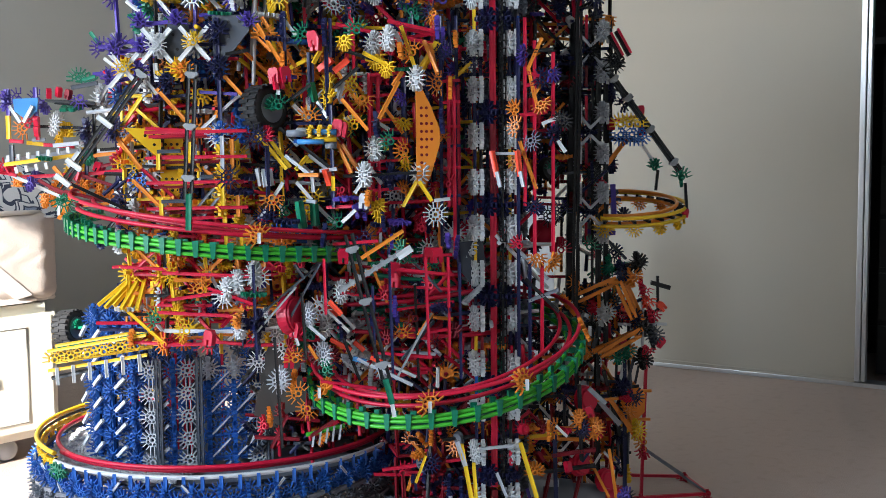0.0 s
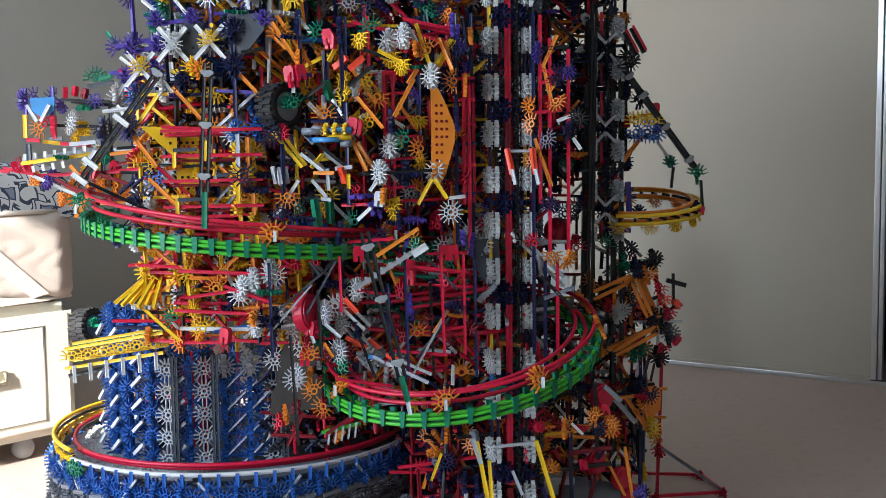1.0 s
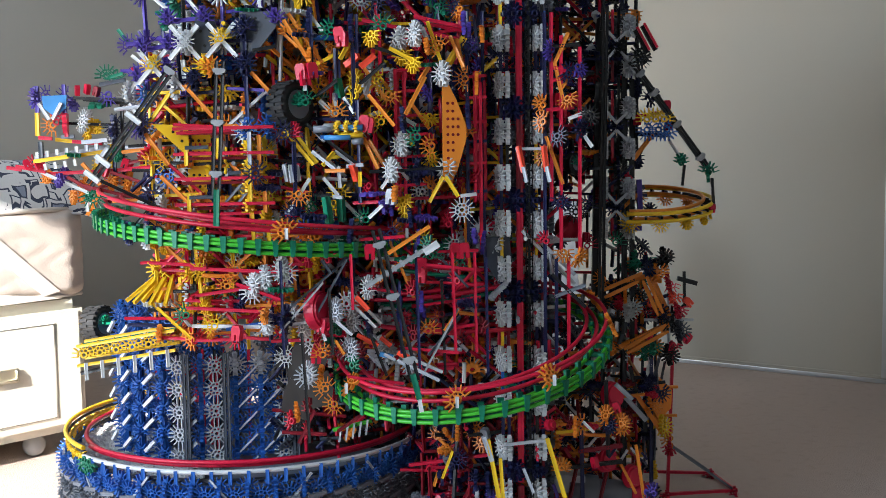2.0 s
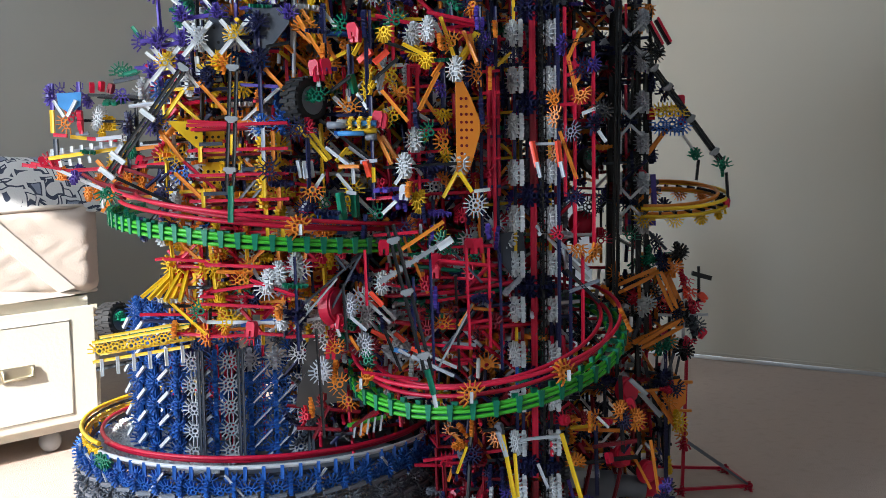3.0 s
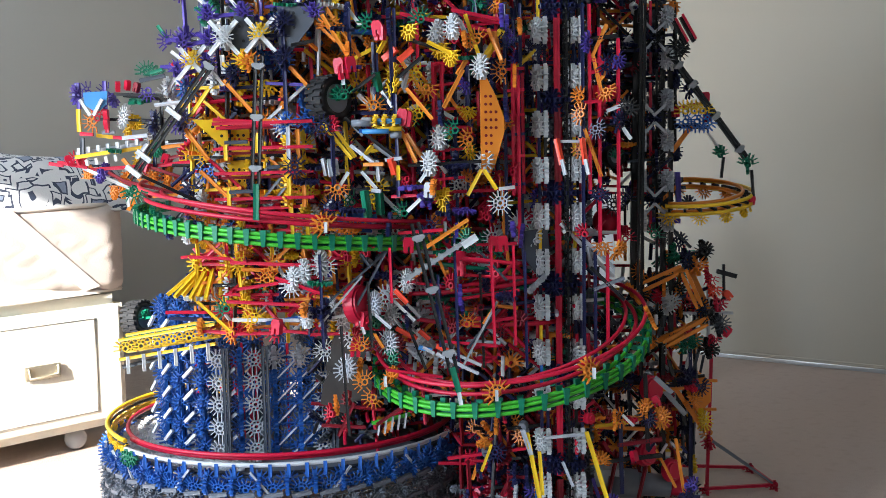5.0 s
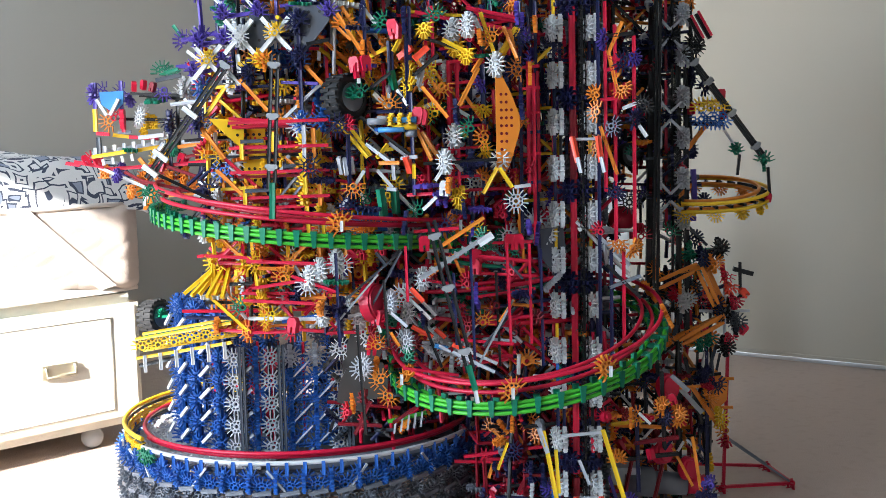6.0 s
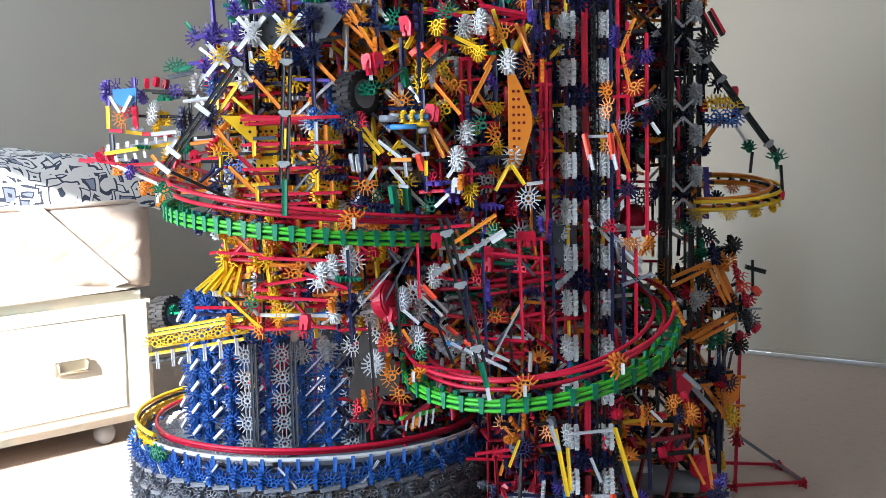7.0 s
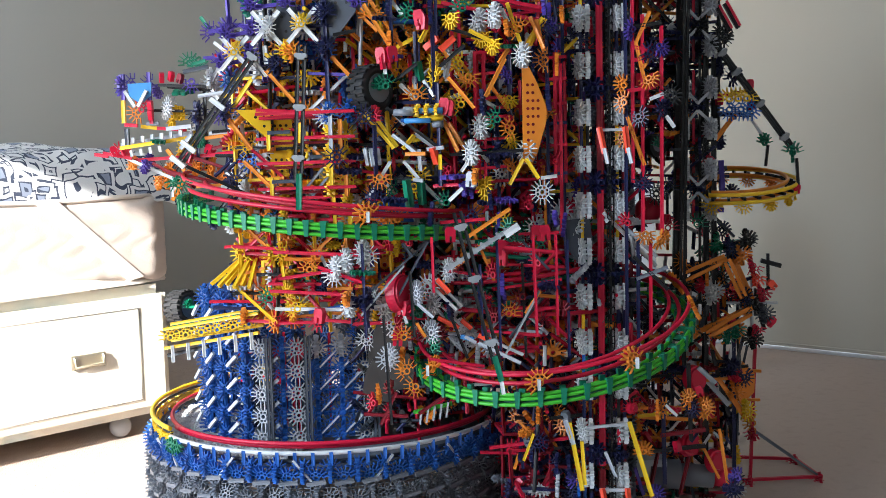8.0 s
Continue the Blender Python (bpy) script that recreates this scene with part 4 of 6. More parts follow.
def lift_tower():
    """Four uprights of paired connectors, white in front and shaded grey behind, a red guide rod and a black chain
    between them.
    """
    t = thing("lift_tower", "lift tower with white snowflake connectors and red guide rods", "toy tower", (0.145, 1.74, 0))
    rnd = random.Random(77)
    face, edge_way = Vector((-2.1, -1, 0)), Vector((1, 0.02, 0))
    for x, y, front in ((-0.012, -0.02, 1), (0.044, -0.02, 1), (0.014, 0.055, 0), (0.066, 0.055, 0)):
        for k in range(14):
            z = 0.063 + 0.0735 * k
            if z > 1.06:
                break
            # rear pairs are grey copies of the white ones, shade put into their colour
            connector(t, "white" if front else "grey", (x - 0.004, y - 0.004, z), face, 0, 1.0)
            connector(t, "white" if front else "grey", (x + 0.009, y - 0.009, z), edge_way, 0, 1.0)
            # the rods between two pairs, each length a colour of its own
            c = rnd.choice(("navy", "navy", "blue", "black", "yellow", "navy"))
            rod(t, c, (x - 0.001, y, z + 0.018), (x - 0.001, y, z + 0.056))
            rod(t, rnd.choice(("navy", "black", "maroon")), (x + 0.009, y + 0.004, z + 0.018), (x + 0.009, y + 0.004, z + 0.056))
            if k % 2 and front:
                q = Vector((x + 0.020 if x < 0 else x - 0.012, y - 0.002, z + 0.037))
                connector(t, "navy", q, (0.6, -1, 0), 22.5)
                connector(t, "navy", q, (1, 0.6, 0), 22.5)
                connector(t, "navy", q, (0, 0, 1), 22.5)
    for s in (0.013, 0.018):
        for k in range(7):
            rod(t, "red" if k % 4 else "maroon", (s, -0.026, 0.152 * k), (s, -0.026, 0.152 * k + 0.146), 1.05)
    # chain of small links, up and down
    bm = bmesh.new()
    tube(bm, [(-0.0045, 0, 0.0008), (0.0045, 0, 0.0008), (0.0052, 0, 0.0125), (-0.0052, 0, 0.0125)], 0.0016, 5, True)
    link = mesh_of("chain_link", bm, PLASTIC["black"])
    for x, y in ((0.0305, -0.034), (0.034, 0.02)):
        for k in range(90):
            o = new("chain_link", link)
            o.parent = t
            o.matrix_basis = pose(x, y, 0.0118 * k, 0, 0, 8 * (k % 2))
        rod(t, "black", (x, y + 0.004, 0.0), (x, y + 0.004, 1.05), 0.8)
    # pairs of coral lifter arms on the chain
    for z in (0.672, 0.100):
        for g in (-0.018, 0.022):
            rod(t, "coral", (0.028 + g, -0.070, z + 0.028), (0.034 + g * 0.9, -0.078, z - 0.012), 1.35)
            rod(t, "silver", (0.033 + g * 0.9, -0.082, z - 0.004), (0.038 + g * 0.9, -0.084, z - 0.028), 1.1)
        rod(t, "silver", (0.006, -0.066, z + 0.024), (0.056, -0.066, z + 0.024), 0.9)
    return t


lift_tower()


# ---- named details of the machine ----
def plate(parent, name, color, outline, at, turn=(0, 0, 0), thick=0.004, holes=()):
    """A flat pierced panel; the holes are short dark sleeves set through it."""
    bm = bmesh.new()
    prism(bm, outline, thick)
    ob = part(name, bm, PLASTIC[color], parent)
    ob.matrix_basis = pose(*at, *turn)
    if holes:
        bm = bmesh.new()
        tube(bm, [(0, -thick * 0.62, 0), (0, thick * 0.62, 0)], 0.0024, 8)
        me = mesh_of("hole", bm, PLASTIC["maroon" if color == "orange" else "black"])
        for x, z in holes:
            h = new("hole", me)
            h.parent = ob
            h.location = (x, 0, z)
    return ob


def tyre(tower, label, at, axis, r=0.036, width=0.030):
    """A wheel on a tower: chunky tread blocks on a rubber tyre, a slate rim and a green hub."""
    turn = Vector(axis).to_track_quat("Y", "Z").to_matrix().to_4x4()
    bm = bmesh.new()
    prof = [(r * 0.60, width * 0.5), (r * 0.80, width * 0.5), (r * 0.93, width * 0.36), (r * 0.95, 0), (r * 0.93, -width * 0.36), (r * 0.80, -width * 0.5), (r * 0.60, -width * 0.5)]
    n = 32
    rings = [[bm.verts.new((p * math.cos(2 * math.pi * k / n), y, p * math.sin(2 * math.pi * k / n))) for p, y in prof] for k in range(n)]
    for k in range(n):
        for i in range(len(prof)):
            q = (i + 1) % len(prof)
            bm.faces.new((rings[k][i], rings[k][q], rings[(k + 1) % n][q], rings[(k + 1) % n][i])).smooth = True
    bmesh.ops.recalc_face_normals(bm, faces=bm.faces[:])
    t = ty = part("wheel", bm, RUBBER, tower, label)
    t.matrix_basis = Matrix.Translation(Vector(at) - tower.location) @ turn
    bm = bmesh.new()
    box(bm, (-0.0032, -width * 0.27, 0), (0.0032, width * 0.27, r * 0.10), None, 0.0006)
    me = mesh_of("tread_block", bm, RUBBER)
    for k in range(20):
        for s in (-1, 1):
            o = new("tread_block", me)
            o.parent = ty
            o.matrix_basis = Matrix.Rotation(radians(18 * k + 9 * (s > 0)), 4, "Y") @ pose(0, s * width * 0.25, r * 0.91)
    bm = bmesh.new()
    bmesh.ops.create_cone(bm, cap_ends=True, segments=24, radius1=r * 0.62, radius2=r * 0.62, depth=width * 0.92, matrix=pose(0, 0, 0, 90, 0, 0))
    part("rim", bm, PLASTIC["grey"], t)
    connector(t, "green", (0, width * 0.52, 0), (0, 1, 0), 30, 0.8)
    rod(t, "green", (0, -width, 0), (0, width * 1.2, 0))
    return t


tyre(YELLOW_TOWER, "black treaded toy tyre with green hub", (-0.194, 1.660, 0.767), (0.75, -0.65, 0.05), 0.037, 0.034)
tyre(YELLOW_TOWER, "black treaded toy tyre beside the drum", (-0.643, 2.120, 0.363), (0.9, -0.4, 0.1), 0.036, 0.034)
tyre(BLACK_TOWER, "small dark toy wheel", (0.281, 1.930, 0.670), (0.5, -0.85, 0), 0.020, 0.016)

# long black stays that carry the tracks
stays = thing("track_stays", "paired black rods with grey clips holding the tracks", "toy braces", (0, 1.6, 0.6))
ORIGIN = Vector((0, 1.6, 0.6))


def at(p):
    return Vector(p) - ORIGIN


struts(stays, at((-0.360, 1.600, 0.822)), at((-0.486, 1.590, 0.650)), (0.04,), gap=0.0036)
for share in (0.44, 0.80, 0.93):
    mid = Vector((-0.360, 1.584, 0.822)).lerp(Vector((-0.486, 1.574, 0.650)), share)
    rod(stays, "white", at(mid + Vector((-0.010, 0, 0.008))), at(mid + Vector((0.010, 0, -0.008))), 1.5)
rod(stays, "black", at((-0.488, 1.620, 0.660)), at((-0.365, 1.660, 0.594)))
connector(stays, "green", at((-0.488, 1.610, 0.634)), (0.4, -1, 0.2), 200)
struts(stays, at((-0.287, 1.580, 0.828)), at((-0.299, 1.580, 0.632)), (0.08, 0.46, 0.84))
rod(stays, "green", at((-0.297, 1.580, 0.641)), at((-0.299, 1.580, 0.587)), 1.7)
struts(stays, at((-0.061, 1.500, 0.584)), at((-0.009, 1.500, 0.368)), (0.10, 0.44, 0.86))
rod(stays, "green", at((-0.012, 1.500, 0.378)), at((-0.003, 1.500, 0.342)), 1.7)
rod(stays, "white", at((-0.004, 1.500, 0.346)), at((-0.000, 1.500, 0.323)), 1.2)
for a, b in (((-0.165, 1.620, 0.437), (-0.111, 1.620, 0.532)), ((0.011, 1.600, 0.386), (0.061, 1.620, 0.442)), ((-0.206, 1.640, 0.452), (-0.081, 1.640, 0.556)), ((0.010, 1.620, 0.556), (0.073, 1.620, 0.486))):
    rod(stays, "slate", at(a), at(b), 0.75)

# the stay and hangers of the yellow curve
hang = thing("curve_hanger", "long black stay with grey clips and green connectors", "toy braces", (0, 1.6, 0.6))
struts(hang, at((0.379, 1.920, 0.851)), at((0.526, 1.960, 0.664)), (0.12, 0.30, 0.60, 0.92), gap=0.003)
connector(hang, "green", at((0.530, 1.960, 0.651)), (0.2, -1, 0.1), 20)
connector(hang, "green", at((0.530, 1.960, 0.643)), (1, -0.3, 0.1), 60)
rod(hang, "black", at((0.537, 1.960, 0.641)), at((0.541, 1.960, 0.586)))
hinge(hang, "red", at((0.538, 1.960, 0.586)), (0, 10, 20), 0.8)
rod(hang, "white", at((0.460, 1.980, 0.714)), at((0.481, 1.980, 0.682)))
connector(hang, "green", at((0.485, 1.980, 0.669)), (0.6, -1, 0.1), 20, 0.9)
rod(hang, "black", at((0.491, 1.980, 0.665)), at((0.487, 1.980, 0.627)))
for a, b in (((0.383, 1.900, 0.904), (0.405, 1.900, 0.864)), ((0.395, 1.900, 0.911), (0.419, 1.900, 0.868))):
    rod(hang, "black", at(a), at(b), 1.5)
    rod(hang, "red", at(a) + Vector((0.002, -0.006, 0.004)), at(b) + Vector((0.002, -0.006, 0.004)), 0.8)


def yellow_curve():
    """A flat yellow loop of track with black clips between its rails."""
    c = Vector((0.424, 2.020, 0.591))
    t = thing("yellow_curve_track", "yellow curved ball track with black slots", "toy track", c, "ball tracks")
    for dr, dz, color in ((0.0, 0.008, "yellow"), (0.0, -0.006, "yellow"), (-0.018, 0.012, "orange"), (-0.018, -0.002, "orange")):
        bm = bmesh.new()
        tube(bm, [ring_point((0, 0, dz), 0.128, -115 + 225 * i / 36, 0.004, 0.019, dr) for i in range(37)], 0.0036, 7)
        part("rail", bm, PLASTIC[color], t)
    for i in range(19):
        a = -112 + 219 * i / 18
        out = Vector((math.cos(radians(a)), math.sin(radians(a)), 0))
        if i % 2 == 0:
            connector(t, "yellow" if a < 20 else "orange", ring_point((0, 0, -0.010), 0.128, a, 0.004, 0.019, -0.008), out + Vector((0, 0, 0.25)), 180, 0.82)
        rod(t, "black", ring_point((0, 0, 0), 0.128, a, 0.004, 0.019, 0.003), ring_point((0, 0, 0.004), 0.128, a, 0.004, 0.019, -0.020), 1.0)


yellow_curve()


def yellow_spur():
    a, b = Vector((-0.563, 1.740, 0.367)), Vector((-0.394, 1.700, 0.398))
    t = thing("yellow_spur_track", "short straight yellow truss track beside the drum", "toy track", a, "ball tracks")
    w = b - a
    for dy, dz in ((0, -0.016), (0, 0.016), (0.04, -0.010), (0.04, 0.018)):
        o = Vector((0, dy, dz))
        rod(t, "yellow", o, w + o, 1.05)
    for i in range(6):
        p = w * (i + 0.4) / 6
        connector(t, "yellow", p + Vector((0, 0.002, 0)), (0, -1, 0.1), 0, 0.95)
        rod(t, "white", p + Vector((0.004, -0.004, -0.012)), p + Vector((0.006, -0.008, -0.040)))
        rod(t, "green", p + Vector((0, 0.002, 0.017)), p + Vector((0.018, 0.002, 0.020)))
    rod(t, "black", Vector((0.002, 0.01, -0.030)), w * 0.45 + Vector((0, 0.01, -0.026)), 1.3)


yellow_spur()


def yellow_fan():
    top = Vector((-0.404, 1.720, 0.511))
    t = thing("rod_fan", "splayed yellow rods bound by red connectors", "toy braces", top)
    for k, (p, q) in enumerate((((-0.469, 1.700, 0.462), 0), ((-0.446, 1.660, 0.464), 0), ((-0.441, 1.690, 0.462), 0), ((-0.419, 1.650, 0.463), 0), ((-0.416, 1.690, 0.460), 0), ((-0.398, 1.660, 0.460), 0))):
        rod(t, "yellow", Vector((0.004 * (k - 3), -0.003 * (k % 2), -0.004)), Vector(p) - top, 1.15)
    for a in (-30, 20, 70):
        connector(t, "red", (0.004, -0.004, 0.006), (math.sin(radians(a)), -1, 0.4), 200 + a, 1.3)


yellow_fan()

panels = thing("pierced_panels", "orange, yellow, slate and blue pierced toy panels", "toy panels", (0, 1.6, 0.6))
plate(panels, "orange_panel", "orange", [(-0.016, 0.076), (-0.006, 0.074), (0.008, 0.046), (0.021, 0.012), (0.021, -0.010), (0.006, -0.060), (-0.004, -0.078), (-0.016, -0.072)], at((0.053, 1.660, 0.722)), (0, 0, 10), 0.004,
      [(-0.008 + 0.008 * i, 0.045 - 0.012 * k) for k in range(8) for i in range(3) if not (i == 2 and k in (0, 1, 5, 6, 7)) and not (i == 1 and k == 7)])
plate(panels, "slate_panel", "slate", [(-0.030, -0.052), (-0.030, 0.040), (0.030, 0.040), (0.026, 0.015)], at((-0.241, 1.660, 0.869)), (0, 0, -6), 0.004, [(-0.020, 0.03), (-0.005, 0.03), (0.012, 0.03), (-0.02, 0.01), (-0.005, 0.008), (-0.02, -0.012)])
plate(panels, "slate_panel", "slate", [(-0.016, -0.03), (-0.020, 0.0), (-0.012, 0.034), (0.014, 0.034), (0.022, 0.0), (0.014, -0.03)], at((-0.324, 1.660, 0.870)), (0, 0, 4), 0.004, [(-0.006, 0.01), (0.008, 0.012), (0.0, -0.012)])
plate(panels, "yellow_panel", "yellow", [(-0.026, 0.028), (0.028, 0.026), (0.028, -0.024)], at((-0.382, 1.660, 0.712)), (0, 0, 12), 0.004, [(0.005, 0.016), (0.018, 0.016), (0.018, 0.002)])
plate(panels, "yellow_panel", "yellow", [(-0.018, 0.050), (0.018, 0.050), (0.018, -0.050), (-0.018, -0.050)], at((-0.346, 1.700, 0.679)), (0, 0, 5), 0.004, [(-0.009 + 0.009 * i, 0.036 - 0.018 * k) for k in range(5) for i in range(3)])
plate(panels, "blue_panel", "sky", [(-0.020, 0.014), (0.020, 0.016), (0.018, -0.006), (0.0, -0.020), (-0.018, -0.006)], at((-0.603, 1.800, 0.779)), (0, 0, 5))
plate(panels, "blue_panel", "blue", [(-0.05, 0.022), (0.05, 0.014), (0.05, -0.022), (-0.05, -0.016)], at((-0.180, 1.720, 0.577)), (0, 0, 5), 0.004, [(-0.03 + 0.015 * i, 0.0) for i in range(5)])
plate(panels, "blue_panel", "blue", [(-0.04, 0.025), (0.03, 0.025), (0.03, -0.03), (-0.03, -0.02)], at((-0.186, 1.760, 0.501)), (0, 10, 5), 0.004, [(-0.02 + 0.015 * i, 0.0) for i in range(3)])
plate(panels, "orange_panel", "orange", [(-0.020, 0.0), (0.0, 0.045), (0.026, 0.02), (0.024, -0.015), (-0.004, -0.036)], at((0.452, 2.000, 0.216)), (0, 0, 20))
plate(panels, "slate_panel", "slate", [(-0.03, 0.03), (0.02, 0.035), (0.025, -0.01), (0.005, -0.045), (-0.02, -0.01)], at((0.124, 1.720, 0.523)), (0, 0, 10))
plate(panels, "brown_panel", "brown", [(-0.03, 0.035), (0.03, 0.03), (0.025, -0.04), (-0.028, -0.035)], at((-0.197, 1.780, 0.317)), (0, 0, 8))


def left_arm():
    """The stepped arm that reaches out over the bed: a square tower at its tip, studded bars, orange hoppers below."""
    o = Vector((-0.560, 1.820, 0.722))
    t = thing("stepped_gantry", "stepped toy arm of grey, yellow and red pieces over the bed", "toy arm", o)
    rnd = random.Random(66)

    def p(x, y, d=1.82):
        return Vector(((x - 300) * 0.000962, d - 1.82, (220 - y) * 0.000962))

    joints = (("v", "purple", (222, 150), (270, 150), (407, 122), (407, 145), (402, 199), (440, 112)), ("f", "purple", (233, 145), (259, 146), (347, 144), (396, 202), (400, 108), (385, 60)),
              ("f", "red", (249, 190), (203, 266), (330, 300)), ("d", "red", (217, 266), (365, 276), (390, 262)), ("f", "orange", (234, 194), (396, 318), (348, 296)),
              ("d", "orange", (222, 292), (272, 314), (290, 312), (345, 290), (382, 314), (412, 306), (300, 290), (375, 298), (420, 250)),
              ("d", "white", (294, 184), (302, 190), (378, 150), (335, 232), (290, 300)), ("f", "white", (374, 150),), ("v", "white", (376, 140),),
              ("d", "yellow", (307, 204), (318, 206), (312, 262), (338, 250)), ("f", "green", (352, 119), (417, 139), (345, 255), (337, 110)), ("h", "green", (322, 158), (330, 164), (290, 248)),
              ("d", "green", (440, 152), (360, 240), (307, 322)), ("f", "navy", (422, 268), (418, 276), (345, 196)), ("v", "navy", (428, 268), (352, 200)), ("h", "navy", (424, 272),), ("d", "purple", (257, 284), (250, 288)))
    for turn, c, *places in joints:
        for x, y in places:
            connector(t, c, p(x, y, rnd.uniform(1.80, 1.85)), Vector(TURNS[turn]) + Vector([rnd.uniform(-0.12, 0.12) for _ in range(3)]), rnd.choice((0, 45, 90, 180)), 0.95)
    bars = (("purple", 1.25, (222, 128, 222, 174), (270, 126, 270, 180), (367, 104, 412, 101), (407, 80, 407, 164), (380, 60, 440, 48), (420, 268, 468, 262)), ("white", 1.1, (228, 158, 245, 186), (268, 158, 252, 186), (395, 116, 378, 146), (384, 160, 398, 182), (395, 130, 432, 96), (390, 78, 432, 112), (222, 276, 322, 322)),
            ("yellow", 1.3, (222, 174, 222, 214), (217, 258, 277, 250), (278, 250, 337, 241), (248, 220, 278, 224), (440, 119, 407, 177)), ("red", 1.25, (272, 176, 272, 216), (225, 217, 248, 219), (278, 224, 330, 228), (180, 266, 232, 276), (232, 280, 372, 274), (165, 268, 190, 272), (372, 274, 430, 268)),
            ("slate", 1.4, (229, 224, 229, 254), (336, 128, 380, 120), (402, 280, 390, 330)), ("black", 1.0, (257, 192, 357, 196), (287, 149, 372, 154), (300, 152, 380, 160), (362, 160, 362, 300)), ("silver", 1.35, (212, 252, 342, 234), (300, 226, 345, 222), (345, 236, 325, 262)),
            ("navy", 1.1, (407, 160, 405, 330), (436, 170, 436, 330), (352, 200, 350, 300)), ("orange", 1.25, (415, 207, 472, 259), (421, 206, 478, 258), (432, 289, 477, 329), (367, 244, 442, 234), (300, 262, 330, 300)), ("maroon", 1.1, (330, 272, 410, 300), (270, 285, 345, 330), (300, 300, 420, 330), (440, 250, 380, 262)),
            ("green", 1.2, (365, 32, 382, 56), (350, 114, 372, 108)), ("grey", 1.2, (400, 34, 410, 52), (262, 216, 284, 215), (395, 330, 440, 318)))
    for c, f, *runs in bars:
        for x0, y0, x1, y1 in runs:
            d = rnd.uniform(1.79, 1.83)
            rod(t, c, p(x0, y0, d), p(x1, y1, d), f)
    # studs along the grey bar, short pegs under it
    for k in range(7):
        x, y = 222 + 17 * k, 240 - 2.3 * k
        rod(t, "silver" if k % 2 else "white", p(x, y + 2, 1.80), p(x, y + 12, 1.80), 1.15)
        if k < 4:
            rod(t, "white", p(x + 12, y + 22, 1.80), p(x + 14, y + 33, 1.80), 1.0)
    for x, y, c in ((203, 262, "red"), (222, 262, "red"), (295, 136, "red"), (312, 134, "red"), (328, 138, "maroon"), (338, 276, "red"), (372, 262, "red"), (272, 200, "red"), (272, 184, "red")):
        hinge(t, c, p(x, y, 1.80), (0, 20, x), 0.8)


left_arm()


def crown_details():
    """White and yellow crosses on purple corners near the top of the left tower."""
    o = Vector((-0.332, 1.660, 0.853))
    t = thing("cross_frame", "purple cornered frame with white crossed rods", "toy frame", o)

    def p(x, y, d=1.66):
        return Vector(((x - 500) * 0.000877, d - 1.66, (60 - y) * 0.000877))

    for cx, cy, c in ((476, 48, "white"), (540, 45, "yellow"), (420, 90, "yellow")):
        for sx, sy in ((-24, -28), (24, -28), (-26, 30), (26, 30)):
            rod(t, "white", p(cx, cy, 1.650), p(cx + sx, cy + sy, 1.650), 1.35)
        connector(t, c, p(cx, cy, 1.640), (0.3, -1, 0), 22, 0.82)
        connector(t, c, p(cx + 2, cy, 1.662), (1, -0.5, 0), 0, 0.92)
    for x, y, c in ((447, 12, "purple"), (447, 55, "purple"), (508, 8, "purple"), (578, 85, "navy"), (578, 25, "navy"), (392, 110, "purple"), (400, 60, "purple"), (442, 95, "purple"), (510, 90, "yellow"), (520, 92, "orange"), (580, 200, "blue"), (575, 205, "white"), (618, 195, "blue"), (396, 190, "navy"), (632, 12, "purple"), (490, 110, "navy")):
        connector(t, c, p(x, y, 1.65), (0.1, -1, 0.05), 0, 0.92)
        connector(t, c, p(x, y, 1.66), (1, -0.2, 0), 45, 0.92)
    for a, b, c, f in (((430, 14), (520, 5), "purple", 1.4), ((395, 62), (450, 52), "purple", 1.4), ((385, 112), (450, 98), "purple", 1.4), ((578, 0), (580, 220), "navy", 1.4), ((470, 95), (528, 95), "yellow", 1.8), ((470, 78), (472, 110), "white", 1.6), ((655, 0), (712, 85), "orange", 1.4),
                       ((588, 100), (660, 180), "orange", 1.4), ((470, 120), (520, 178), "orange", 1.4), ((445, 135), (402, 195), "yellow", 1.4), ((650, 190), (700, 260), "yellow", 1.4), ((400, 205), (440, 260), "orange", 1.4), ((425, 280), (475, 330), "orange", 1.4), ((530, 195), (600, 190), "orange", 1.4), ((450, 190), (530, 195), "red", 1.2),
                       ((455, 205), (560, 200), "red", 1.2), ((460, 240), (600, 240), "red", 1.2), ((460, 285), (540, 285), "red", 1.2), ((580, 205), (585, 400), "yellow", 1.3), ((608, 210), (612, 400), "yellow", 1.3), ((470, 350), (600, 345), "red", 1.2), ((480, 390), (490, 500), "yellow", 1.2)):
        rod(t, c, p(*a), p(*b), f * 0.85)
    for y in (196, 240, 283, 328):
        rod(t, "red", p(452, y + 2, 1.645), p(628, y, 1.64), 1.0)
        rod(t, "maroon", p(462, y + 10, 1.66), p(628, y + 8, 1.66), 0.9)
    for x0, y, x1 in ((475, 231, 515), (480, 317, 522), (480, 402, 520), (548, 275, 570)):
        rod(t, "slate", p(x0, y, 1.636), p(x1, y - 1, 1.636), 1.15)
    for x, y0, y1, c in ((475, 235, 262, "yellow"), (478, 310, 350, "yellow"), (585, 205, 262, "silver"), (602, 210, 262, "orange"), (610, 300, 345, "orange"), (584, 262, 325, "yellow"), (530, 215, 250, "yellow")):
        rod(t, c, p(x, y0, 1.642), p(x, y1, 1.642), 1.2)
    for a, b in (((640, 200), (585, 262)), ((600, 280), (545, 345)), ((570, 290), (535, 330))):
        rod(t, "grey", p(*a, 1.66), p(*b, 1.66), 0.8)
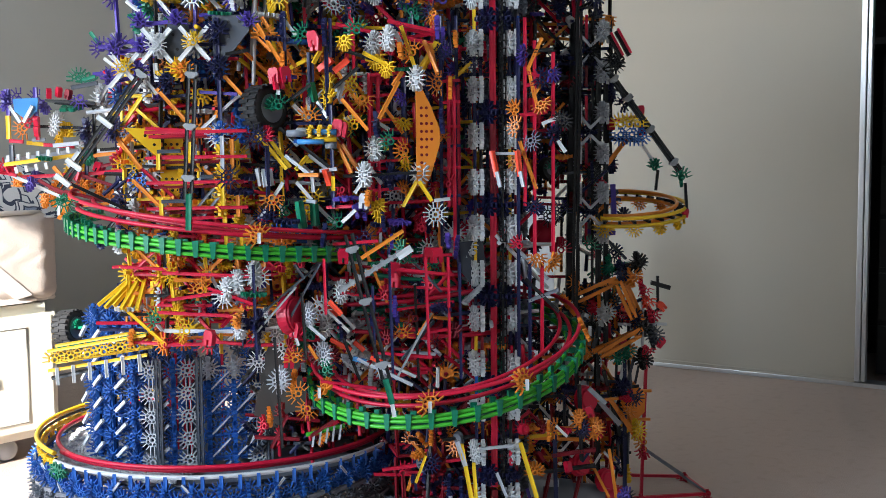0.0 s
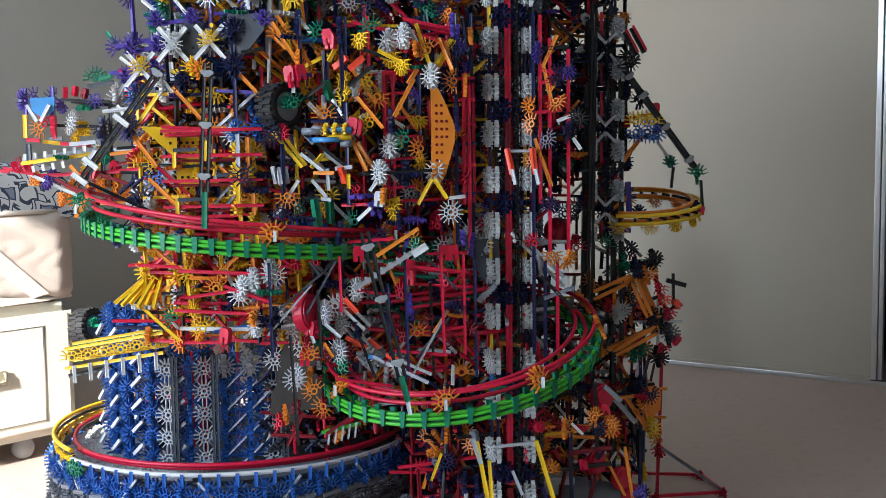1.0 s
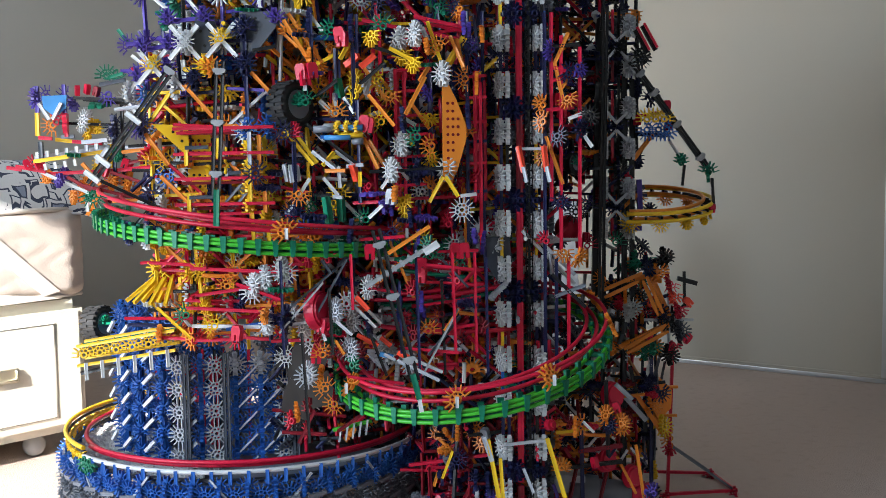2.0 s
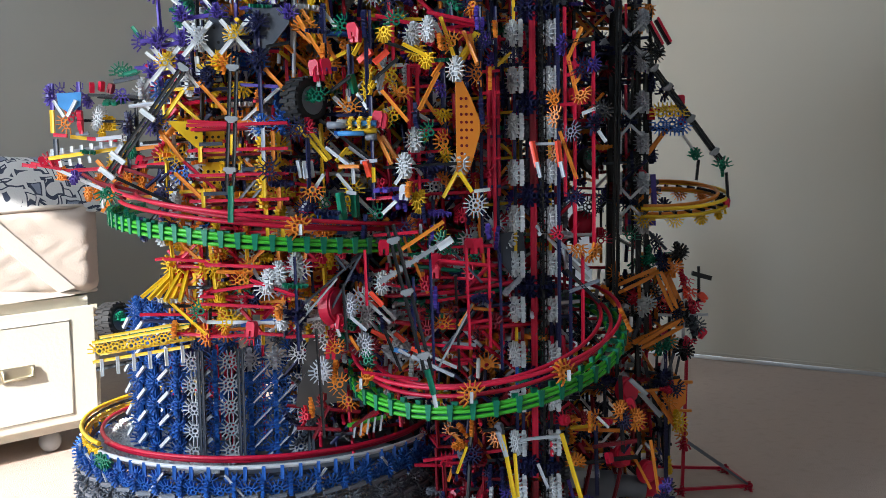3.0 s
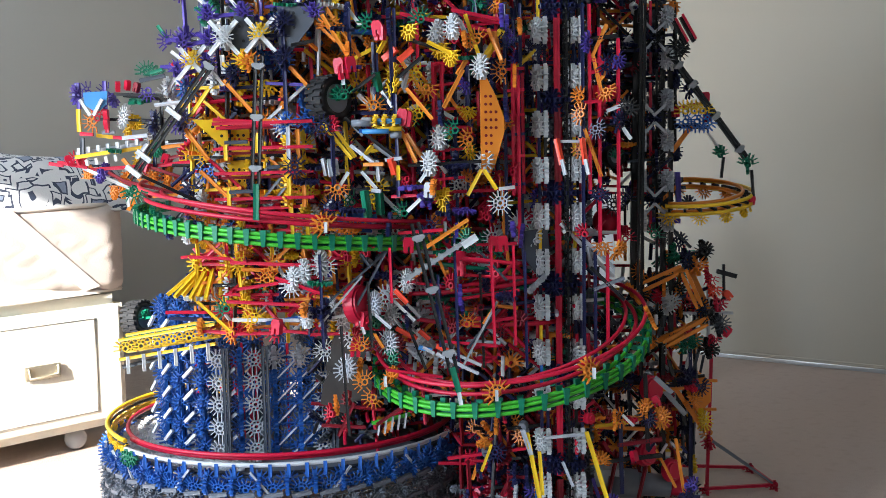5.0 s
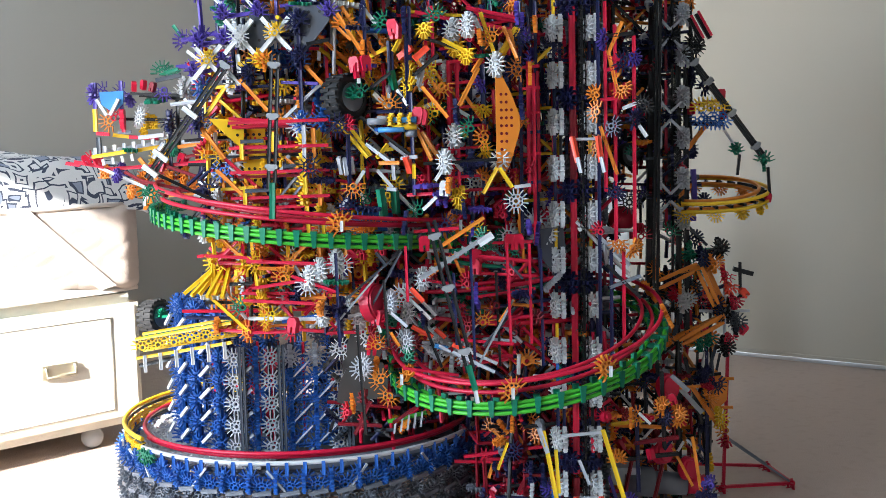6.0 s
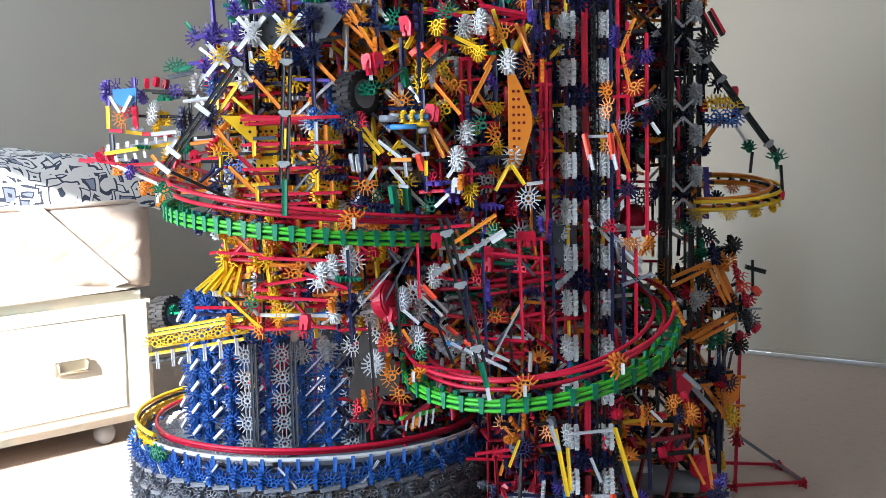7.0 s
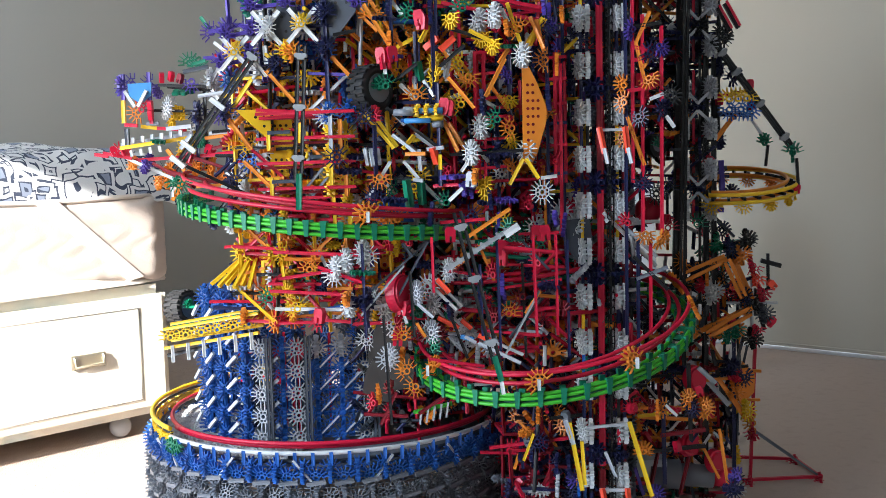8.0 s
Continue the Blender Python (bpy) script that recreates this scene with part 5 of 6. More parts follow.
    for k in range(7):
        if k < 4:
            connector(t, "yellow", p(583, 238 + 34 * k, 1.652), (1, -0.55, 0), 0, 0.95)
            connector(t, "yellow", p(609, 240 + 40 * k, 1.655), (1, -0.4, 0) if k % 2 else (0.3, -1, 0), 0, 0.95)
            connector(t, "orange", p(600, 415 + 34 * k, 1.70), (1, -0.5, 0), 0, 0.9)
        connector(t, "yellow" if k % 3 else "orange", p(495, 330 + 30 * k, 1.67), (1, -0.5, 0.1), 45 * k, 0.9)


crown_details()


def centre_details():
    o = Vector((-0.058, 1.640, 0.642))
    t = thing("tower_facing", "front of the toy tower with white, yellow and red pieces", "toy frame", o)
    rnd = random.Random(64)

    def p(x, y, d=1.64):
        k = d / 1.64
        return Vector(((0.058 - 0.0108 + (x - 820) * 0.000867 - 0.0472) * k + 0.0472 * (1 - k), d - 1.64, (300 - y) * 0.000867 * k))

    joints = (("f", "orange", (668, 30), (925, 60), (835, 140), (742, 172), (910, 232), (675, 312), (970, 115), (705, 388), (560, 450), (545, 475), (690, 395)),
              ("f", "yellow", (822, 118), (822, 188), (745, 315), (735, 330), (892, 400), (520, 545), (500, 445)),
              ("f", "green", (738, 28), (828, 22), (885, 215), (700, 338), (792, 360), (735, 520), (905, 425), (470, 525), (690, 152)),
              ("d", "white", (855, 45), (882, 35), (930, 105), (855, 228), (838, 272), (935, 272), (640, 445), (590, 472), (610, 460), (612, 540)),
              ("f", "white", (648, 452), (588, 485), (962, 345), (755, 508)),
              ("d", "yellow", (778, 118), (778, 142), (862, 70), (880, 82), (860, 325), (866, 338), (808, 35), (505, 520)),
              ("v", "orange", (905, 65), (990, 125), (1000, 30), (700, 80), (845, 305), (610, 520)),
              ("h", "navy", (885, 275), (765, 182), (700, 352), (870, 360), (640, 275), (690, 35), (620, 300), (640, 540)),
              ("v", "navy", (772, 25), (885, 278), (700, 12), (975, 180), (860, 185), (765, 380), (870, 352), (645, 530)),
              ("f", "navy", (665, 345), (880, 272), (770, 170), (975, 60), (650, 205), (600, 275), (835, 385)),
              ("v", "purple", (970, 20), (978, 40), (825, 345), (1000, 405), (985, 400), (892, 520), (840, 335)),
              ("h", "purple", (805, 315), (838, 330), (900, 355), (700, 100)),
              ("d", "red", (888, 60), (668, 208), (690, 420), (715, 425), (800, 300), (940, 370), (720, 545)),
              ("h", "green", (905, 90), (660, 405), (640, 480), (860, 430), (800, 420)))
    for turn, c, *places in joints:
        for x, y in places:
            d = rnd.uniform(1.615, 1.665)
            connector(t, c, p(x, y, d), Vector(TURNS[turn]) + Vector([rnd.uniform(-0.12, 0.12) for _ in range(3)]), rnd.choice((0, 45, 90, 180)), 0.94)
            if turn == "d" and c == "white":
                connector(t, c, p(x + 4, y, d + 0.005), (1, -0.3, 0.1), 0, 0.94)
    bars = (("red", 1.0, (850, 105, 852, 330), (861, 100, 862, 210), (855, 100, 892, 100), (860, 197, 930, 195), (770, 330, 815, 328), (845, 326, 985, 322), (900, 20, 975, 35), (900, 38, 970, 30), (990, 100, 992, 330), (1003, 120, 1004, 330), (810, 145, 840, 190), (925, 150, 926, 210),
             (640, 500, 560, 470), (470, 512, 600, 520), (480, 492, 640, 470), (480, 442, 640, 450), (650, 350, 720, 352), (780, 395, 860, 390), (905, 420, 990, 418), (640, 300, 690, 310)),
            ("navy", 1.05, (702, 0, 703, 110), (744, 60, 746, 200), (773, 0, 776, 170), (781, 150, 783, 330), (909, 100, 910, 330), (973, 0, 974, 210), (1000, 0, 1001, 420), (885, 60, 886, 400), (650, 345, 690, 350), (720, 183, 770, 182), (668, 220, 669, 350)),
            ("orange", 1.15, (655, 10, 700, 85), (865, 175, 900, 110), (890, 118, 906, 94), (800, 140, 845, 195), (790, 215, 815, 270), (830, 270, 800, 220), (905, 372, 830, 420), (955, 45, 968, 100), (722, 272, 758, 272), (945, 40, 968, 95), (690, 30, 712, 70), (500, 455, 600, 460)),
            ("yellow", 1.15, (652, 200, 702, 262), (718, 263, 738, 240), (752, 78, 768, 50), (935, 92, 966, 42), (941, 94, 972, 44), (905, 15, 930, 92), (930, 285, 905, 330), (934, 285, 956, 320), (838, 60, 892, 88), (842, 72, 890, 82), (783, 275, 783, 300), (735, 250, 760, 246)),
            ("white", 1.1, (715, 150, 740, 176), (758, 145, 776, 172), (740, 138, 741, 160), (805, 176, 826, 168), (695, 285, 655, 345), (718, 285, 744, 316), (748, 322, 786, 362), (765, 366, 786, 367), (798, 356, 822, 334), (690, 325, 698, 342), (820, 305, 838, 280), (845, 258, 868, 290), (895, 25, 906, 48), (858, 180, 882, 195), (700, 0, 722, 30), (480, 545, 600, 548), (960, 320, 988, 317), (690, 118, 690, 132)),
            ("black", 1.05, (800, 55, 895, 85), (770, 135, 830, 85), (705, 145, 746, 115), (800, 275, 836, 275), (850, 274, 930, 270), (690, 190, 780, 262), (640, 55, 600, 62)),
            ("silver", 1.1, (790, 118, 800, 148), (803, 110, 795, 140), (746, 265, 748, 302), (740, 238, 772, 262), (702, 200, 722, 222), (760, 265, 790, 262), (700, 238, 740, 270), (650, 260, 655, 290), (660, 262, 664, 292), (672, 262, 676, 290), (735, 318, 752, 320), (838, 320, 840, 330), (560, 440, 575, 470)),
            ("slate", 0.9, (740, 440, 800, 390), (712, 430, 730, 455), (700, 315, 735, 318)),
            ("coral", 1.9, (762, 90, 784, 72), (788, 92, 812, 72), (778, 290, 770, 262)),
            ("green", 2.0, (722, 318, 728, 366), (748, 322, 750, 362), (746, 112, 752, 145)),
            ("blue", 1.1, (540, 552, 620, 540), (715, 213, 790, 216)))
    rod(t, "red", p(633, 20, 1.70), p(638, 330, 1.70), 1.0)
    for c, f, *runs in bars:
        for x0, y0, x1, y1 in runs:
            d = rnd.uniform(1.625, 1.66) + (0.07 if x0 > 840 and c in ("red", "navy") else 0)
            rod(t, c, p(x0, y0, d), p(x1, y1, d + rnd.uniform(-0.012, 0.012)), f)
    for x, y, c in ((684, 98, "red"), (702, 96, "red"), (690, 108, "red"), (752, 35, "red"), (757, 42, "red"), (793, 188, "red"), (800, 192, "red"), (890, 440, "red"), (889, 458, "red"), (965, 415, "red"), (950, 415, "red"), (798, 415, "red"), (560, 557, "red"), (712, 545, "red"), (700, 600, "red"), (838, 318, "silver")):
        hinge(t, c, p(x, y, 1.628), (0, 8 * math.sin(x), 30 * math.sin(y)), 1.15)
    # level shaft with pale blue sleeves, yellow cams and grey collars
    for x0, x1, y, c, r in ((704, 736, 199, "grey", 0.0054), (722, 740, 196, "pewter", 0.0060), (740, 790, 197, "sky", 0.0046), (748, 790, 210, "yellow", 0.0040), (722, 768, 214, "sky", 0.0040), (772, 788, 221, "grey", 0.0050)):
        bm = bmesh.new()
        tube(bm, [p(x0, y, 1.628), p(x1, y, 1.622)], r, 12)
        part("sleeve", bm, PLASTIC[c], t)
    for x in (746, 762, 780):
        connector(t, "yellow", p(x, 203, 1.625), (1, -0.3, 0), 0, 0.75)
    # silver paddle arm: a bar with cross lugs
    for k in range(8):
        clip(t, "pewter", p(800 + 14 * k, 470 - 8.5 * k, 1.60), (0.83, 0, 0.52), 0.46)
    rod(t, "pewter", p(790, 478, 1.6), p(905, 407, 1.6), 1.3)
    rod(t, "white", p(895, 418, 1.6), p(920, 402, 1.6), 2.2)


centre_details()


def low_clutter():
    o = Vector((0.228, 1.660, 0.199))
    t = thing("track_gate", "tangle of yellow, coral and red toy pieces near the floor", "toy frame", o)

    def p(x, y, d=1.66):
        k = d / 1.66
        return Vector((0.2388 * (k - 1) + (x - 1150) * 0.000877 * k, d - 1.66, -0.4775 * (k - 1) + (790 - y) * 0.000877 * k))

    for a, b, c, f in (((1008, 745), (1030, 870), "yellow", 2.2), ((1115, 745), (1155, 882), "yellow", 2.2), ((1000, 740), (1015, 785), "silver", 2.4), ((1030, 780), (1035, 860), "yellow", 1.8), ((1072, 800), (1090, 845), "silver", 1.6), ((1040, 755), (1120, 748), "silver", 1.4),
                       ((910, 850), (1010, 868), "red", 1.6), ((908, 830), (930, 760), "orange", 1.6), ((925, 815), (944, 765), "yellow", 1.3), ((1100, 715), (1260, 725), "orange", 2.2), ((1110, 735), (1230, 742), "orange", 1.8), ((1180, 715), (1200, 735), "white", 1.4), ((1050, 620), (1062, 860), "red", 1.8), ((1240, 780), (1275, 850), "orange", 1.5),):
        d = 1.78 if c in ("orange", "red") else 1.66
        rod(t, c, p(*a, d), p(*b, d), f * 0.64)
    # maroon and navy: partly dark pieces, partly floor-level shade put into colour
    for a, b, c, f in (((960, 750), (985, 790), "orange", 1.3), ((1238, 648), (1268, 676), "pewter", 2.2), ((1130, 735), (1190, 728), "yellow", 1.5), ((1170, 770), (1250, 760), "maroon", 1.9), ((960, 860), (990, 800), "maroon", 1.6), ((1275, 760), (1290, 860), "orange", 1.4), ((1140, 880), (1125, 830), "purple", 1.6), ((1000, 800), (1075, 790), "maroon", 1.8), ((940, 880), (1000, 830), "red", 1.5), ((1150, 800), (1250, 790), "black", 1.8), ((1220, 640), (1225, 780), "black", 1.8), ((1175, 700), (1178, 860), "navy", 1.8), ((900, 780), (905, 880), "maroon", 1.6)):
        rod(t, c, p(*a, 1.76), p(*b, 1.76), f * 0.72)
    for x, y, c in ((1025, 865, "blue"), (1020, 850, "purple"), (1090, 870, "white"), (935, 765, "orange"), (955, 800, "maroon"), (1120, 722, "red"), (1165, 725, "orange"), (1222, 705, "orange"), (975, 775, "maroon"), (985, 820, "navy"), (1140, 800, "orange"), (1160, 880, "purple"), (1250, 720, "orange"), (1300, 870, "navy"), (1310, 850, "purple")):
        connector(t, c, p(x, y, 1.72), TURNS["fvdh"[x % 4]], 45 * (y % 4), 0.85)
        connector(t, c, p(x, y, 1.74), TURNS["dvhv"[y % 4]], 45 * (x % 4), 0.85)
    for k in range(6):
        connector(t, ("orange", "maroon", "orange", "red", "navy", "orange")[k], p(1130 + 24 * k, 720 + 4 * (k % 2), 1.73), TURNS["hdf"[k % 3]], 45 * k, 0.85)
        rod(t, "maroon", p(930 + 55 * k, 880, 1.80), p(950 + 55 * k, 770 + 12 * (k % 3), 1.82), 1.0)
        rod(t, ("white", "silver", "navy")[k % 3], p(1185 + 20 * k, 765 + 9 * (k % 4), 1.79), p(1205 + 18 * k, 742 + 9 * k, 1.79), 0.8)
    # dark red end discs beside the motor
    for x, y, d, r in ((1232, 668, 1.86, 0.026), (1222, 786, 1.82, 0.024), (1268, 818, 1.84, 0.022), (1120, 720, 1.72, 0.010)):
        bm = bmesh.new()
        bmesh.ops.create_cone(bm, cap_ends=True, segments=24, radius1=r, radius2=r * 0.82, depth=0.018, matrix=pose(0, 0, 0, 80, 0, 35))
        bmesh.ops.bevel(bm, geom=[e for e in bm.edges if e.calc_face_angle(0) > 0.8], offset=0.004, segments=2, affect="EDGES")
        disc = part("disc", bm, PLASTIC["red"], t)
        disc.location = p(x, y, d)
    for x, y in ((1120, 720), (1235, 715), (1255, 730), (1200, 790), (1240, 690)):
        hinge(t, "red", p(x, y, 1.74), (0, 20, x), 0.9)


low_clutter()


def motor():
    a, b = Vector((0.236, 1.860, 0.095)), Vector((0.368, 1.860, 0.086))
    t = thing("toy_motor", "grey battery motor with red end caps", "toy motor", a)
    bm = bmesh.new()
    tube(bm, [Vector((0.02, 0, 0)), (b - a) * 0.55, (b - a) * 0.56], 0.026, 20)
    part("body", bm, PLASTIC["grey"], t)
    bm = bmesh.new()
    tube(bm, [(b - a) * 0.5, (b - a) * 1.0], 0.020, 20)
    part("barrel", bm, PLASTIC["grey"], t)
    bm = bmesh.new()
    box(bm, (-0.01, -0.02, -0.004), (0.05, 0.02, 0.028), None, 0.005)
    part("switch_box", bm, PLASTIC["silver"], t)
    bm = bmesh.new()
    tube(bm, [(b - a) * 1.0, (b - a) * 1.25], 0.017, 16)
    part("end_cap", bm, PLASTIC["red"], t)


motor()


def foot():
    """A red braced foot standing out on the carpet."""
    o = Vector((0.491, 2.080, 0.108))
    t = thing("braced_foot", "red rods and grey braces standing on the carpet", "toy foot", o)
    far = Vector((0.627, 2.100, -0.006)) - o
    near = Vector((0.612, 2.220, -0.012)) - o
    far.z = near.z = 0.008 - o.z
    down = Vector((-0.005, 0, 0.008 - o.z))
    rod(t, "red", Vector((0.004, 0, 0.20)), down, 1.2)
    rod(t, "grey", Vector((0, 0, 0)), far)
    rod(t, "grey", Vector((0, 0.01, 0)), near)
    rod(t, "red", far, Vector((-0.02, 0.0, 0.008 - o.z)), 1.2)
    rod(t, "red", near, Vector((-0.02, 0.16, 0.008 - o.z)), 1.2)
    rod(t, "red", far, near, 1.2)
    for q in (Vector((0, 0, 0)), far, near, down):
        connector(t, "red", q, (0.3, -1, 0.2), 200)
        connector(t, "red", q, (1, -0.2, 0.2), 150)
    connector(t, "orange", Vector((0, 0, 0.015)), (0, -1, 0), 90)
    rod(t, "orange", Vector((-0.06, 0, 0.10)), Vector((0, 0, 0.01)))
    rod(t, "slate", Vector((0.0, 0.05, 0.16)), Vector((-0.05, 0.06, 0.008 - o.z)))


foot()


def fan_wheel():
    """The paddle wheel of red and orange blades on the right of the tower."""
    o = Vector((0.459, 1.960, 0.379))
    t = thing("paddle_wheel", "toy paddle wheel with coral blades and black hub", "toy wheel", o)

    def p(x, y, d=1.96):
        return Vector(((x - 1330) * 0.001035, d - 1.96, (537 - y) * 0.001035))

    connector(t, "black", p(1332, 536), (0.2, -1, 0), 0, 1.2)
    connector(t, "silver", p(1330, 537, 1.97), (0.2, -1, 0), 0, 1.1)
    for a in range(0, 360, 45):
        v = Vector((math.cos(radians(a)), -0.1 * math.cos(radians(a)), math.sin(radians(a))))
        rod(t, "black" if a % 90 else "silver", v * 0.01, v * 0.045)
        if a % 90:
            hinge(t, "coral" if a < 200 else "red", v * 0.048, (0, -a, 20), 0.95)
    for x, y, c in ((1262, 512, "white"), (1255, 520, "white"), (1210, 460, "orange"), (1245, 500, "red"), (1310, 450, "orange"), (1330, 470, "red"), (1335, 490, "coral"), (1300, 580, "green"), (1285, 590, "green"), (1225, 580, "orange"), (1270, 580, "orange"), (1335, 580, "red"), (1330, 600, "black"), (1205, 500, "black"), (1230, 475, "navy"), (1290, 440, "navy"), (1320, 425, "black"), (1270, 430, "green"), (1345, 515, "red"), (1350, 555, "slate"),
                    (1218, 578, "orange"), (1300, 690, "orange"), (1320, 730, "yellow"), (1290, 650, "navy"), (1240, 660, "red"), (1260, 700, "maroon")):
        connector(t, c, p(x, y, 1.95), (0.4 * math.sin(x), -1, 0.4 * math.cos(y)), x, 0.92)
        connector(t, c, p(x, y, 1.96), (1, -0.5, 0.2), y)
    for a, b, c, f in (((1215, 470), (1310, 455), "orange", 2.0), ((1290, 440), (1330, 530), "orange", 2.2), ((1240, 585), (1330, 545), "orange", 2.2), ((1305, 490), (1320, 560), "orange", 1.8), ((1240, 470), (1262, 515), "navy", 2.0), ((1262, 515), (1240, 580), "slate", 1.6), ((1262, 515), (1335, 490), "navy", 1.4), ((1340, 545), (1352, 585), "black", 1.6), ((1345, 462), (1380, 472), "black", 2.0), ((1270, 440), (1335, 420), "black", 1.6), ((1280, 445), (1335, 428), "slate", 1.4),
                       ((1357, 450), (1358, 515), "black", 1.2), ((1300, 600), (1280, 680), "white", 1.4), ((1260, 620), (1290, 740), "black", 1.6), ((1210, 590), (1218, 882), "black", 1.6), ((1250, 590), (1250, 882), "black", 1.8), ((1298, 600), (1300, 882), "navy", 1.6), ((1270, 670), (1320, 745), "orange", 2.0), ((1220, 640), (1290, 720), "silver", 2.2), ((1315, 600), (1290, 690), "slate", 1.2),
                       ((1262, 75), (1264, 600), "black", 2.0), ((1212, 0), (1214, 600), "black", 1.4), ((1250, 0), (1252, 560), "black", 1.4), ((1205, 0), (1196, 560), "black", 3.0), ((1265, 250), (1300, 205), "orange", 1.8), ((1262, 175), (1325, 165), "red", 1.4), ((1270, 205), (1330, 208), "navy", 1.8), ((1200, 345), (1240, 310), "orange", 1.5), ((1215, 362), (1275, 310), "orange", 1.5), ((1205, 300), (1285, 298), "slate", 1.8), ((1275, 285), (1278, 350), "purple", 2.2), ((1225, 368), (1280, 372), "purple", 2.0)):
        rod(t, c, p(*a), p(*b), f * 0.85)
    for x0, y0, x1, y1 in ((1205, 480, 1275, 448), (1210, 492, 1270, 462), (1285, 455, 1312, 520), (1278, 462, 1304, 524), (1245, 585, 1318, 540), (1250, 592, 1322, 552)):
        bm = bmesh.new()
        prism(bm, [(0, -0.0024), (0.25, -0.0036), (0.5, -0.0032), (0.75, -0.0036), (1, -0.0022), (1, 0.0022), (0.75, 0.0034), (0.5, 0.0030), (0.25, 0.0034), (0, 0.0024)], 0.005)
        a, b = p(x0, y0, 1.935), p(x1, y1, 1.925)
        ob = part("arm_plate", bm, PLASTIC["orange"], t)
        ob.matrix_basis = Matrix.LocRotScale(a, (b - a).to_track_quat("X", "Z"), ((b - a).length, 1, 1))
    for k in range(6):
        y = 19 + 70 * k
        connector(t, "white", p(1213, y, 1.93), TURNS["v"], 0, 0.95)
        connector(t, "silver", p(1250, y, 1.93), (-1.7, -1, 0), 0, 0.95)
        connector(t, "white", p(1262, y + 2, 1.94), TURNS["v"], 0, 0.9)
        connector(t, "grey", p(1234, y + 2, 1.97), (-1.5, -1, 0), 0, 0.95)
        if k % 2 == 0:
            for turn in "vhf":
                connector(t, "navy", p(1227, y + 33, 1.94), TURNS[turn], 22.5, 0.95)
            for x in (1213, 1248):
                for sy in (-1, 1):
                    rod(t, "silver", p(1229, y + 33 + 6 * sy, 1.925), p(x, y + 33 + 24 * sy, 1.925), 0.95)
        rod(t, "maroon" if k % 3 == 1 else "red", p(1226, y - 30, 1.95), p(1226, y + 25, 1.95), 0.95)
    for x in (1238, 1246):
        rod(t, "black", p(x, -10, 1.955), p(x, 560, 1.955), 0.95)
    for e in (0, 6):
        rod(t, "black", p(1203 + e, -10, 1.90), p(1194 + e, 560, 1.90), 0.95)
    for x, y, c in ((1285, 180, "yellow"), (1300, 180, "yellow"), (1315, 180, "yellow"), (1285, 198, "blue"), (1305, 198, "blue"), (1320, 198, "blue"), (1255, 360, "yellow"), (1180, 330, "navy"), (1180, 400, "red"), (1230, 395, "green"), (1160, 340, "black")):
        connector(t, c, p(x, y, 1.94), (0, -1, 0.15), 0 if c != "blue" else 180, 1.0)
    for x, y, c in ((1322, 155, "red"), (1270, 180, "red"), (1325, 190, "red"), (1180, 385, "red"), (1168, 395, "red")):
        hinge(t, c, p(x, y, 1.95), (0, 0, 20), 0.9)


fan_wheel()


def ball(at_place, color, label):
    bm = bmesh.new()
    bmesh.ops.create_uvsphere(bm, u_segments=32, v_segments=18, radius=0.025)
    ob = part("toy_ball", bm, PLASTIC[color], None, "", True)
    ob.location = at_place
    tagged(ob, label, "ball")


ball((0.274, 1.980, 0.550), "red", "plain red plastic ball held in the tower")


def white_panel():
    bm = bmesh.new()
    box(bm, (-0.075, -0.012, 0), (0.075, 0.012, 0.57), None, 0.006)
    ob = part("white_board", bm, BOARD)
    p = (0.362, 2.900, 0.204)
    ob.matrix_basis = pose(p[0], p[1], 0, -4, 0, 12)
    tagged(ob, "plain white board standing on the carpet behind the machine", "board")


white_panel()


def inner_tracks():
    """Red and green loops that wind behind the lower ring, and the orange bowl near the top."""
    c = Vector((0.03, 1.90, 0.475))
    t = thing("inner_red_track", "red rail loops winding inside the tower", "toy track", c, "ball tracks")
    for color, r, dz, tx in (("red", 0.20, 0.0, 0.02), ("red", 0.175, 0.006, 0.02), ("red", 0.19, 0.045, -0.02), ("red", 0.165, 0.052, -0.02), ("green", 0.185, -0.012, 0.02), ("green", 0.18, 0.032, -0.02), ("red", 0.21, -0.055, -0.01), ("red", 0.18, -0.05, -0.01)):
        bm = bmesh.new()
        tube(bm, [ring_point((0, 0, dz), r, 200 + 300 * i / 44, tx, 0.012) for i in range(45)], 0.0038, 6)
        part("rail", bm, PLASTIC[color], t)
    c = Vector((-0.194, 1.815, 0.845))
    t = thing("orange_bowl", "round bowl of orange connectors under a blue rim", "toy track", c)
    bm = bmesh.new()
    tube(bm, [ring_point((0, 0, 0.030), 0.108, 7.5 * i) for i in range(48)], 0.0045, 7, True)
    part("rim", bm, PLASTIC["blue"], t)
    for row in range(3):
        for i in range(18):
            a = 20 * i + 10 * (row % 2)
            out = Vector((math.cos(radians(a)), math.sin(radians(a)), 0.5))
            connector(t, "orange", ring_point((0, 0, 0.012 - 0.026 * row), 0.108 - 0.012 * row, a), -out, 30 * i, 0.9)


inner_tracks()


